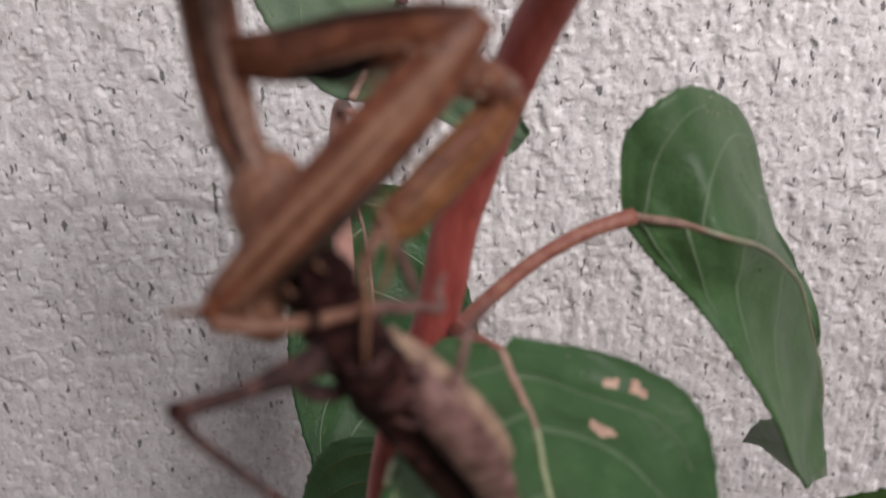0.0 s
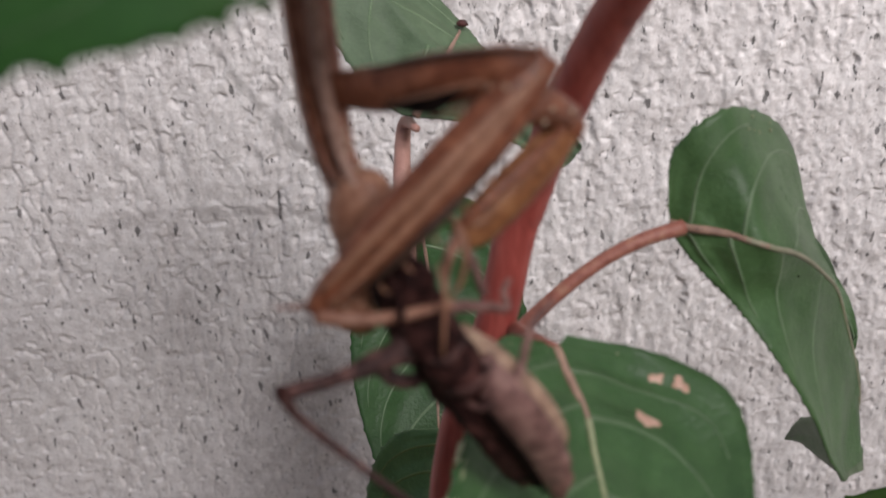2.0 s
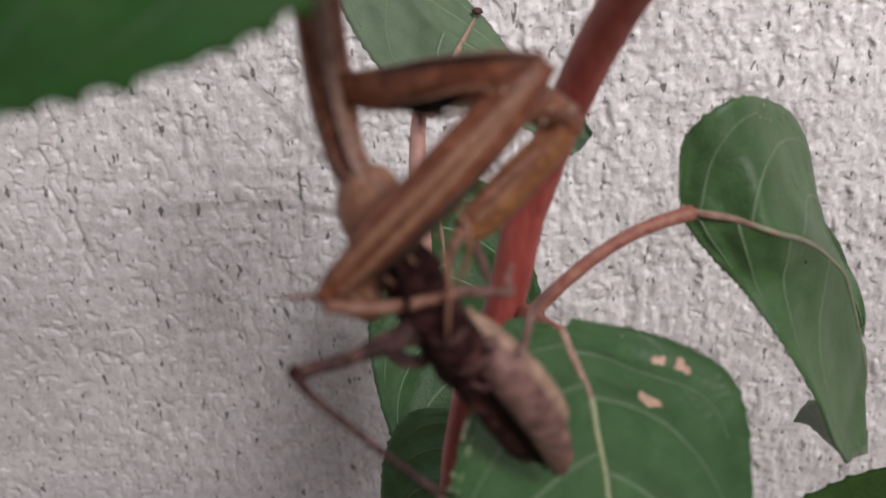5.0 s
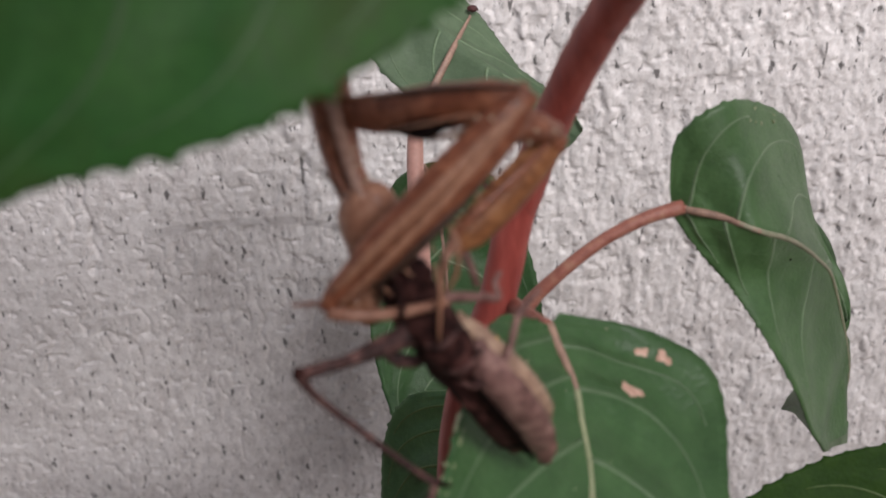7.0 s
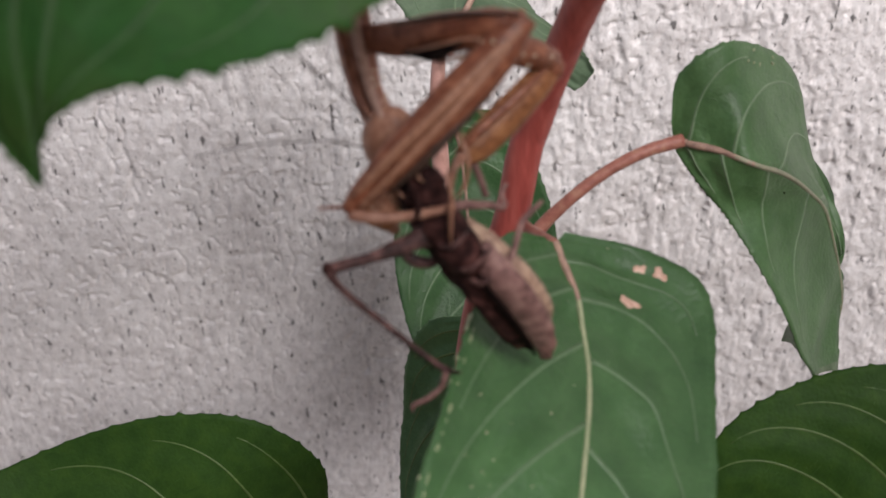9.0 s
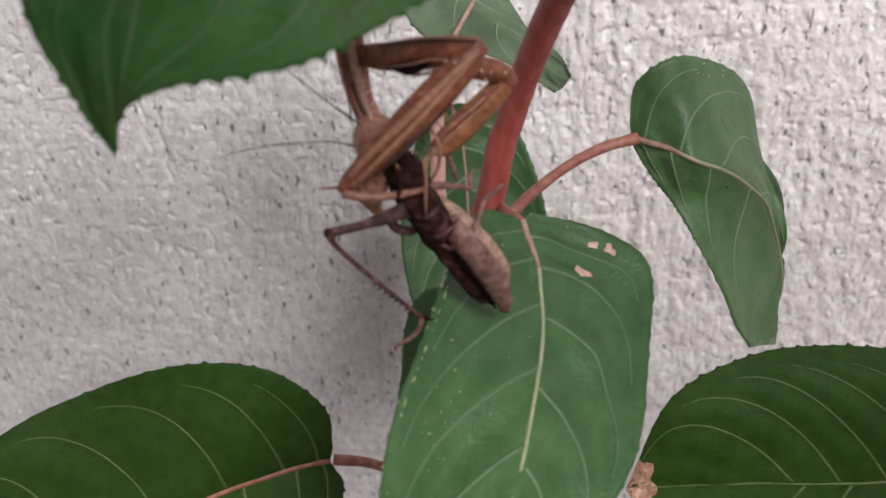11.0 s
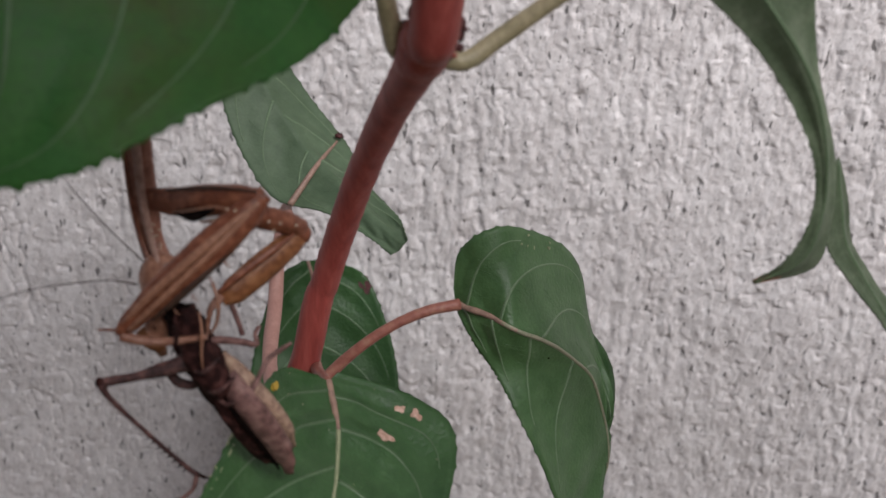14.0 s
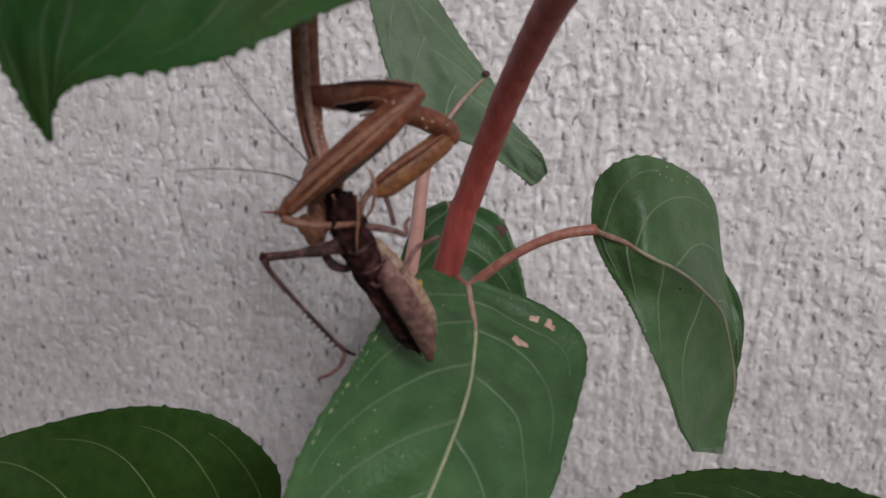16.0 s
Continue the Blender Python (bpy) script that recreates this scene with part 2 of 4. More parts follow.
def leaf_place(spine, left, right, s, v, camber):
    """A place on the blade: s along it, v across it from -1 to 1."""
    c = spline(spine, s)
    e = spline(left if v < 0 else right, s)
    q = c.lerp(e, abs(v))
    side = e - c
    up = side.cross(spline(spine, min(1, s + 0.03)) - spline(spine, max(0, s - 0.03)))
    if v < 0:
        up = -up
    if up.length > 1e-12:
        up.normalize()
    return q + up * camber * side.length * math.sin(math.pi * abs(v)), up


REACH = 0.29


def swell(s, v, veins, ripple, spine):
    """How far the blade stands off its plane: broad waves, and a bulge between each two side veins."""
    wave = ripple * (noise.noise(Vector((s * 7 + spine[0][0] * 300, v * 2.2, spine[0][2] * 50))) + 0.2 * noise.noise(Vector((s * 17, v * 5.0, spine[0][0] * 200)))) * min(1, 5 * s)
    if not veins:
        return wave
    u = math.asin(min(1.0, abs(v) * math.sin(1.38) / 0.88)) / 1.38
    at = (s - REACH * (0.62 * u + 0.38 * u * u) - 0.03) / 0.72 * veins - (0.25 if v > 0 else 0)
    lift = math.sin(math.pi * min(1.0, abs(v)) ** 0.7) * min(1, 6 * s, 5 * (1 - s))
    return wave - 0.32 * ripple * math.cos(2 * math.pi * at) * lift


def ribbon(bm, on, places, widths, thick, proud):
    """A low ridge on both faces of a blade, along places (s, v); widths in mm."""
    rings = []
    n = len(places)
    for k, (s, v) in enumerate(places):
        c = on(s, v)
        e = 0.004
        w = on(s, v + e) - on(s, v - e)
        up = (on(min(1, s + e), v) - on(max(0, s - e), v)).cross(w)
        up = up.normalized() if up.length > 1e-14 else Vector((0, -1, 0))
        d = on(*places[min(n - 1, k + 1)]) - on(*places[max(0, k - 1)])
        side = d.cross(up)
        side = side.normalized() if side.length > 1e-12 else Vector((1, 0, 0))
        half = mixed(widths, k / (n - 1)) * 0.0005
        h0, h1 = thick / 2 + 0.00001, thick / 2 + proud * (0.4 + 0.6 * (1 - k / (n - 1)))
        rings.append([bm.verts.new(c + side * half * a + up * b) for a, b in ((-1, h0), (0, h1), (1, h0), (1, -h0), (0, -h1), (-1, -h0))])
    for a, b in zip(rings, rings[1:]):
        for q in range(6):
            bm.faces.new((a[q], a[(q + 1) % 6], b[(q + 1) % 6], b[q]))
    bm.faces.new(rings[0][::-1])
    bm.faces.new(rings[-1])
    return bm


def leaf(name, spine, left, right, mat, parent, label, vein=VEIN, rib=VEIN_PINK, teeth=30, tooth=0.0003, camber=0.06, veins=4, rib_mm=0.4, thick=0.00028, along=104, across=16, ripple=0.0006, ribbed=True, vein_mm=0.5):
    """A toothed blade with thickness, its midrib and side veins as pieces on it."""
    bm = bmesh.new()
    grid = []
    rng = random.Random(len(name) * 7 + int(abs(spine[0][0]) * 1e5))
    bites = [rng.random() for _ in range(teeth + 2)]
    for i in range(along + 1):
        s = i / along
        row = []
        for j in range(-across, across + 1):
            v = j / across
            p, up = leaf_place(spine, left, right, s, v, camber)
            c = spline(spine, s)
            if abs(j) == across:
                k = s * teeth
                saw = max(0.0, (k % 1.0) - 0.6) * 2.5
                out = p - c
                if out.length > 1e-9:
                    p = p + out.normalized() * tooth * (saw - 0.2) * (0.2 + 1.2 * bites[int(k)]) * min(1, 8 * s, 6 * (1 - s) + 0.2)
            row.append((p + up * swell(s, v, veins, ripple, spine), up))
        grid.append(row)
    n = 2 * across + 1
    for sign in (0, -1):
        layer = [[bm.verts.new(p + up * thick * sign) for p, up in row] for row in grid]
        for a, b in zip(layer, layer[1:]):
            for j in range(n - 1):
                q = (a[j], a[j + 1], b[j + 1], b[j])
                bm.faces.new(q if sign else q[::-1])
        if sign == 0:
            top = layer
        else:
            rim = [r[0] for r in layer] + layer[-1][1:] + [r[-1] for r in layer[-2::-1]]
            rim_top = [r[0] for r in top] + top[-1][1:] + [r[-1] for r in top[-2::-1]]
            for a, b, c, d in zip(rim, rim[1:], rim_top[1:], rim_top):
                bm.faces.new((a, b, c, d))
    blade = part(name, bm, mat, parent, label)

    def on(s, v):
        p, up = leaf_place(spine, left, right, s, v, camber)
        return p + up * (swell(s, v, veins, ripple, spine) - thick * 0.5)

    if ribbed:
        part("midrib", tube([on(k / 14, 0.0) for k in range(15)], [rib_mm, max(0.2, rib_mm * 0.8), max(0.2, rib_mm * 0.65), 0.2], 8, 60), rib, blade, "pale raised midrib")
    for k in range(veins):
        for side in (-1, 1):
            s0 = 0.03 + 0.72 * (k + (0.25 if side > 0 else 0)) / veins
            places = [(min(0.985, s0 + REACH * (0.62 * u + 0.38 * u * u)), side * max(0.012, 0.88 * math.sin(u * 1.38) / math.sin(1.38))) for u in (q / 22 for q in range(23))]
            part("side_vein", ribbon(bmesh.new(), on, places, [vein_mm, vein_mm * 0.72, vein_mm * 0.5, vein_mm * 0.3], thick, 0.00008), vein, blade)
    if veins:
        net = bmesh.new()
        for k in range(veins * 14):
            s0, v0, side = 0.06 + 0.8 * rng.random(), 0.12 + 0.62 * rng.random(), rng.choice((-1, 1))
            ds, dv = 0.03 + 0.06 * rng.random(), 0.08 + 0.14 * rng.random()
            kink = 0.02 * (rng.random() - 0.5)
            places = [(min(0.98, s0 + ds * u + kink * math.sin(3.1 * u)), side * min(0.93, v0 - dv * u * 0.4 + dv * (1 - u) * 0.6)) for u in (q / 7 for q in range(8))]
            ribbon(net, on, places, [vein_mm * 0.12, vein_mm * 0.2, vein_mm * 0.1], thick, 0.00001)
        tagged(part("vein_network", net, mat, blade), kind="stuff")
    SURFACE[blade.name] = (on, thick)
    return blade


SURFACE = {}


def patch(blade, place, size, mat, name, label="", seed=0, proud=0.00004, ragged=0.45):
    """An irregular flat patch, through the blade, nearest to a place; size in mm."""
    on, thick = SURFACE[blade.name]
    target = Vector(place)
    s, v = min(((a / 60, b / 20) for a in range(61) for b in range(-20, 21)), key=lambda q: (on(*q) - target).length_squared)
    c = on(s, v)
    du = (on(min(1, s + 0.02), v) - on(max(0, s - 0.02), v)).normalized()
    dv = on(s, min(1, v + 0.04)) - on(s, max(-1, v - 0.04))
    dv = (dv - du * dv.dot(du)).normalized()
    up = du.cross(dv)
    bm = bmesh.new()
    n = 18
    rims = []
    for h in (thick / 2 + proud, -thick / 2 - proud):
        rims.append([bm.verts.new(c + up * h + (du * math.cos(2 * math.pi * k / n) * size[0] + dv * math.sin(2 * math.pi * k / n) * size[1]) * 0.001
                                  * (1 + ragged * noise.noise(Vector((math.cos(2 * math.pi * k / n) * 1.3, math.sin(2 * math.pi * k / n) * 1.3, seed * 3.7))))) for k in range(n)])
    bm.faces.new(rims[0])
    bm.faces.new(rims[1][::-1])
    for k in range(n):
        bm.faces.new((rims[0][k], rims[1][k], rims[1][(k + 1) % n], rims[0][(k + 1) % n]))
    return part(name, bm, mat, blade, label, smooth=False)


def cover(blade, s0, s1, v0, v1, mat, name, label):
    """A ragged layer round a stretch of a blade."""
    on, thick = SURFACE[blade.name]
    bm = bmesh.new()
    rows = []
    for i in range(17):
        v = v0 + (v1 - v0) * i / 16
        a = s0 + (s1 - s0) * 0.5 * noise.noise(Vector((v * 3.1, s0 * 40, 2.2)))
        ends = []
        for s in (a, (a + s1) / 2, s1):
            p = on(min(1, s), v)
            t = on(min(1, s + 0.01), v) - on(max(0, s - 0.01), v)
            w = on(s, min(1, v + 0.05)) - on(s, max(-1, v - 0.05))
            up = t.cross(w)
            up = up.normalized() if up.length > 1e-14 else Vector((0, -1, 0))
            ends.append((bm.verts.new(p + up * (thick / 2 + 0.00005)), bm.verts.new(p - up * (thick / 2 + 0.00005))))
        rows.append(ends)
    for a, b in zip(rows, rows[1:]):
        for j in (0, 1):
            bm.faces.new((a[j][0], a[j + 1][0], b[j + 1][0], b[j][0]))
            bm.faces.new((a[j][1], b[j][1], b[j + 1][1], a[j + 1][1]))
    return part(name, bm, mat, blade, label)


# ---- wall and ground ----
def lattice(seed, n=257):
    return np.random.RandomState(seed).rand(n, n)


def grain(x, z, freq, seed):
    """Smooth random values from 0 to 1 at freq per metre."""
    t = lattice(seed)
    a, b = x * freq + 100.0, z * freq + 100.0
    i, j = np.floor(a).astype(int), np.floor(b).astype(int)
    u, v = a - i, b - j
    u, v = u * u * (3 - 2 * u), v * v * (3 - 2 * v)
    i0, j0, i1, j1 = i % 257, j % 257, (i + 1) % 257, (j + 1) % 257
    return (t[i0, j0] * (1 - u) + t[i1, j0] * u) * (1 - v) + (t[i0, j1] * (1 - u) + t[i1, j1] * u) * v


def stucco_wall():
    x0, x1, z0, z1, step = -0.185, 0.128, 0.510, 0.745, 0.00031
    xs, zs = np.arange(x0, x1 + 1e-6, step), np.arange(z0, z1 + 1e-6, step)
    X, Z = np.meshgrid(xs, zs)
    wx = X + 0.0012 * (grain(X, Z, 420, 1) - 0.5) + 0.0006 * (grain(X, Z, 900, 21) - 0.5)
    wz = Z + 0.0012 * (grain(X, Z, 420, 2) - 0.5) + 0.0006 * (grain(X, Z, 900, 22) - 0.5)
    coarse = np.clip((X + 0.085) / 0.09 + (Z - 0.63) / 0.12 + 0.8 * (grain(X, Z, 22, 3) - 0.5), 0, 1)
    sx, sz = 0.97 * wx - 0.10 * wz, 0.10 * wx + 0.45 * wz
    lumps = sum(w * (grain(wx, wz * 0.5, f, s) + grain(sx, sz, f * 1.07, s + 30)) for w, f, s in ((0.26, 450, 4), (0.15, 1050, 5), (0.04, 2200, 14)))
    lumps = np.clip((lumps - 0.245) / 0.42, 0, 1)
    streaks = (0.6 * grain(wx, wz * 0.10, 620, 16) + 0.4 * grain(wx, wz * 0.12, 1300, 19)) * np.clip(2.2 * grain(X, Z * 0.5, 60, 17) - 0.4, 0, 1)
    fine = grain(wx * 0.6, wz, 1900, 6)
    dips = np.clip((grain(wx, wz * 0.33, 640, 7) * 0.55 + grain(wx, wz * 0.5, 1500, 8) * 0.45 - 0.58) / 0.22, 0, 1)
    cracks = np.clip(1 - np.abs(grain(wx, wz * 0.55, 300, 12) - 0.5) / 0.05, 0, 1) * np.clip((grain(X, Z * 0.7, 360, 13) - 0.53) / 0.08, 0, 1)
    specks = np.clip((grain(wx, wz * 0.8, 700, 15) - 0.77) / 0.05, 0, 1)
    lines = grain(wx * 0.08, wz, 800, 18) * np.clip(1 - coarse, 0, 1)
    swell = grain(X, Z, 45, 9)
    H = (0.30 + 0.70 * coarse) * (0.00082 * lumps - 0.00010 * dips) - 0.00100 * streaks * (0.4 + 0.6 * coarse) + 0.00013 * fine + 0.00012 * lines + 0.0008 * swell - 0.0004 * cracks * (1 - 0.8 * coarse) - 0.0003 * specks
    for gx, gz0, gz1 in ((-0.1035, 0.628, 0.70), (-0.1075, 0.634, 0.675), (-0.068, 0.596, 0.622)):
        line = np.exp(-((X - gx - 0.0006 * np.sin(Z * 700) + 0.04 * (Z - gz0) * 0.2) / 0.0005) ** 2)
        H -= 0.0007 * line * np.clip((Z - gz0) / 0.004, 0, 1) * np.clip((gz1 - Z) / 0.004, 0, 1) * (0.4 + 0.6 * grain(X, Z, 300, 11))
    edge = np.minimum.reduce([X - x0, x1 - X, Z - z0, z1 - Z])
    H *= np.clip(edge / 0.01, 0, 1)
    nz, nx = X.shape
    verts = np.stack([X, -H + 0.0009, Z], -1).reshape(-1, 3)
    idx = np.arange(nz * nx).reshape(nz, nx)
    quads = np.stack([idx[:-1, :-1], idx[:-1, 1:], idx[1:, 1:], idx[1:, :-1]], -1).reshape(-1, 4)
    base = len(verts)
    W, T0, T1, B = 1.5, 0.0, 2.8, 0.2009
    f = 0.0009
    extra = np.array([(-W, f, T0), (x0, f, T0), (x1, f, T0), (W, f, T0), (-W, f, z0), (W, f, z0), (-W, f, z1), (W, f, z1), (-W, f, T1), (x0, f, T1), (x1, f, T1), (W, f, T1),
                      (x0, f, z0), (x1, f, z0), (x0, f, z1), (x1, f, z1), (-W, B, T0), (W, B, T0), (-W, B, T1), (W, B, T1)])
    more = np.array([(0, 1, 12, 4), (1, 2, 13, 12), (2, 3, 5, 13), (4, 12, 14, 6), (13, 5, 7, 15), (6, 14, 9, 8), (14, 15, 10, 9), (15, 7, 11, 10), (17, 16, 18, 19), (8, 11, 19, 18), (16, 0, 8, 18), (3, 17, 19, 11)]) + base
    verts, faces = np.concatenate([verts, extra]), np.concatenate([quads, more])
    me = bpy.data.meshes.new("wall_back")
    me.vertices.add(len(verts))
    me.vertices.foreach_set("co", verts.ravel())
    me.loops.add(len(faces) * 4)
    me.loops.foreach_set("vertex_index", faces.ravel().astype(np.int32))
    me.polygons.add(len(faces))
    me.polygons.foreach_set("loop_start", np.arange(0, len(faces) * 4, 4, dtype=np.int32))
    me.update(calc_edges=True)
    me.validate()
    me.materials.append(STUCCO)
    return tagged(new("wall_back", me), "rough whitish-grey stucco wall with pits and trowel scratches", "wall", kind="structure")


stucco_wall()
bm = bmesh.new()
bmesh.ops.create_grid(bm, x_segments=60, y_segments=60, size=6.0)
for v in bm.verts:
    v.co.z = 0.012 * noise.noise(v.co * 1.3) if v.co.length > 0.6 else 0.0
tagged(part("ground", bm, SOIL, None, "bare dark soil at the foot of the wall"), category="ground", kind="structure")

# ---- the shrub ----
shrub = thing("shrub", (-0.008, -0.105, 0.0), "leafy shrub with red stems and toothed green leaves before the wall", "plant")
STEM_LINE = [(-0.0090, -0.1169, 0.7055), (-0.0067, -0.1171, 0.7153), (-0.0039, -0.1197, 0.7250), (-0.0007, -0.1245, 0.7348), (0.0030, -0.1317, 0.7445), (0.0071, -0.1412, 0.7543), (0.0085, -0.1450, 0.7600)]
low = [(-0.008, -0.105, -0.01), (-0.006, -0.108, 0.25), (-0.010, -0.112, 0.50), (-0.0155, -0.1165, 0.66)]
part("stem", tube(low + STEM_LINE + [(0.0105, -0.150, 0.79), (0.012, -0.153, 0.86)], [4.2, 3.6, 3.1, 2.5, 1.95, 1.85, 1.85, 1.85, 1.95, 2.35, 2.4, 2.1, 1.6], 20, 150, grain=0.05), STEM, shrub, "smooth dull red main stem")
part("node", tube([(0.0062, -0.1392, 0.7522), (0.0069, -0.1408, 0.7539), (0.0075, -0.1423, 0.7556), (0.0080, -0.1435, 0.7573)], [2.3, 2.6, 2.62, 2.4], 20, 12, grain=0.12), STEM, shrub, "swollen dark red leaf node")
stalk = part("petiole", tube([(-0.0105, -0.1165, 0.6935), (-0.0070, -0.1126, 0.6976), (-0.0029, -0.1112, 0.7016), (0.0014, -0.1097, 0.7045), (0.0058, -0.1083, 0.7063), (0.0102, -0.1066, 0.7068)], [1.0, 0.85, 0.75, 0.72, 0.75, 0.82], 14, 40, grain=0.04), PETIOLE, shrub, "curved brownish pink leaf stalk")
part("petiole", tube([(-0.0391, -0.1068, 0.6412), (-0.0340, -0.1060, 0.6402), (-0.0294, -0.1050, 0.6379), (-0.0198, -0.1030, 0.6343)] + [(-0.010, -0.108, 0.632)], [1.05, 0.9, 0.9, 1.0], 12, 20, grain=0.04), PETIOLE, shrub, "thin pink leaf stalk")
part("petiole", tube([(0.0083, -0.1397, 0.7535), (0.0109, -0.1392, 0.7528), (0.0139, -0.1380, 0.7548), (0.0190, -0.1370, 0.7587), (0.0260, -0.1360, 0.7637), (0.0351, -0.1380, 0.7642)], [1.2, 1.0, 0.95, 0.9, 0.8, 0.7], 12, 24, grain=0.04), PETIOLE_PALE, shrub, "pale green leaf stalk")
part("petiole", tube([(0.0061, -0.1397, 0.7545), (0.0045, -0.1400, 0.7539), (0.0038, -0.1410, 0.7567), (0.0032, -0.1420, 0.7601)] + [(0.0021, -0.143, 0.7653)], [1.3, 1.1, 1.0, 0.9], 12, 20, grain=0.04), PETIOLE_PALE, shrub, "pale green leaf stalk")
part("petiole", tube([[(-0.0192, -0.0790, 0.7053), (-0.0180, -0.0745, 0.7094), (-0.0156, -0.0700, 0.7121), (-0.0135, -0.0640, 0.7131)][0]] + [(-0.0211, -0.0740, 0.7035), (-0.0214, -0.0790, 0.6978), (-0.0208, -0.0850, 0.6918), (-0.0190, -0.0980, 0.6880), (-0.0128, -0.1165, 0.6890)], [0.5, 0.95, 1.15, 1.25, 1.2, 1.1], 12, 24, grain=0.04), PETIOLE_PINK, shrub, "pale pink leaf stalk behind the stem")

part("petiole", tube([(-0.0085, -0.116, 0.701), (-0.0066, -0.123, 0.7045), (-0.0046, -0.1282, 0.7069)], [0.9, 0.7, 0.55], 12, 12), PETIOLE, shrub, "short pink leaf stalk")

hanging = leaf("leaf", [(0.0095, -0.1037, 0.7055), (0.0135, -0.1060, 0.7053), (0.0184, -0.1084, 0.7043), (0.0242, -0.1040, 0.6993), (0.0306, -0.0985, 0.6901), (0.0339, -0.0985, 0.6776), (0.0329, -0.1045, 0.6691)], [(0.0100, -0.1037, 0.7037), (0.0114, -0.1050, 0.7018), (0.0142, -0.1070, 0.6986), (0.0170, -0.1090, 0.6952), (0.0202, -0.1110, 0.6901), (0.0251, -0.1120, 0.6800), (0.0285, -0.1101, 0.6729)], [(0.0092, -0.1037, 0.7078), (0.0099, -0.1030, 0.7138), (0.0163, -0.1012, 0.7168), (0.0258, -0.0900, 0.7071), (0.0301, -0.0896, 0.6936), (0.0339, -0.0950, 0.6843), (0.0333, -0.1037, 0.6687)], LEAF_GREY, shrub, "folded grey-green hanging leaf with pink midrib", veins=4, vein=VEIN_GREY, rib=VEIN_PALE, rib_mm=0.42, camber=0.03)
rib_on = SURFACE[hanging.name][0]
part("midrib_base", tube([rib_on(k * 0.055, 0.0) for k in range(9)], [0.6, 0.5, 0.42, 0.3, 0.1], 8, 24), VEIN_PINK, hanging, "pink upper midrib")
# Shade on the fold's underside is painted by a darker green than the blade.
leaf("folded_edge", [(0.0296, -0.0905, 0.6941), (0.0309, -0.0905, 0.6899), (0.0321, -0.0905, 0.6846), (0.0329, -0.0905, 0.6792), (0.0336, -0.0905, 0.6737)], [(0.0293, -0.0915, 0.6945), (0.0292, -0.0915, 0.6903), (0.0297, -0.0915, 0.6850), (0.0303, -0.0915, 0.6796), (0.0331, -0.0915, 0.6743)], [(0.0300, -0.0893, 0.6937), (0.0330, -0.0885, 0.6893), (0.0349, -0.0880, 0.6833), (0.0352, -0.0880, 0.6767), (0.0343, -0.0890, 0.6725)], LEAF, hanging, "edge of the leaf folded behind, darkened for shade", veins=0, ribbed=False, along=30, across=4, teeth=8, ripple=0.0001)
leaf("curled_edge", [(0.0282, -0.1080, 0.6758), (0.0291, -0.1010, 0.6714), (0.0297, -0.0940, 0.6664), (0.0299, -0.0880, 0.6606)], [(0.0290, -0.1080, 0.6721), (0.0296, -0.1010, 0.6682), (0.0298, -0.0940, 0.6649), (0.0300, -0.0880, 0.6605)], [(0.0271, -0.1080, 0.6797), (0.0280, -0.1010, 0.6751), (0.0289, -0.0940, 0.6686), (0.0299, -0.0880, 0.6607)], LEAF_GREY, hanging, "small curled edge near the leaf tip", veins=0, ribbed=False, along=24, across=4, teeth=5, ripple=0.0001)
spotted = leaf("leaf", [(-0.0046, -0.1282, 0.7069), (-0.0031, -0.1325, 0.7052), (-0.0017, -0.1380, 0.7036), (-0.0013, -0.1465, 0.7016), (-0.0023, -0.1563, 0.6989), (-0.0040, -0.1664, 0.6965), (-0.0062, -0.1764, 0.6941), (-0.0093, -0.1878, 0.6918)], [(-0.0059, -0.1295, 0.7085), (-0.0096, -0.1335, 0.7116), (-0.0118, -0.1425, 0.7112), (-0.0140, -0.1510, 0.7079), (-0.0163, -0.1618, 0.7044), (-0.0164, -0.1738, 0.7004), (-0.0145, -0.1815, 0.6958), (-0.0093, -0.1878, 0.6918)], [(-0.0036, -0.1270, 0.7074), (0.0040, -0.1255, 0.7043), (0.0110, -0.1285, 0.7007), (0.0115, -0.1380, 0.6977), (0.0099, -0.1521, 0.6940), (0.0065, -0.1620, 0.6917), (0.0010, -0.1740, 0.6906), (-0.0093, -0.1878, 0.6918)], LEAF, shrub, "large green leaf with three dry pinkish spots", veins=5, ripple=0.0011, rib_mm=0.36, rib=RIB_CREAM, camber=0.09)
fore = leaf("leaf", [(0.0021, -0.1430, 0.7653), (-0.0049, -0.1480, 0.7668), (-0.0129, -0.1550, 0.7667), (-0.0212, -0.1620, 0.7648), (-0.0283, -0.1680, 0.7607), (-0.0334, -0.1720, 0.7534), (-0.0338, -0.1725, 0.7468), (-0.0342, -0.1726, 0.7424)], [(0.0003, -0.1430, 0.7672), (-0.0090, -0.1500, 0.7781), (-0.0199, -0.1570, 0.7817), (-0.0306, -0.1630, 0.7770), (-0.0368, -0.1680, 0.7680), (-0.0399, -0.1720, 0.7555), (-0.0368, -0.1725, 0.7461), (-0.0343, -0.1726, 0.7416)], [(0.0016, -0.1430, 0.7637), (-0.0009, -0.1470, 0.7581), (-0.0041, -0.1580, 0.7556), (-0.0109, -0.1670, 0.7538), (-0.0192, -0.1710, 0.7500), (-0.0302, -0.1725, 0.7476), (-0.0335, -0.1726, 0.7446), (-0.0341, -0.1726, 0.7415)], LEAF_OLIVE, shrub, "large dark green toothed leaf over the mantis", veins=5, vein=VEIN_MID, rib=VEIN_MID, rib_mm=0.3, teeth=40, tooth=0.0006, along=130, across=24)
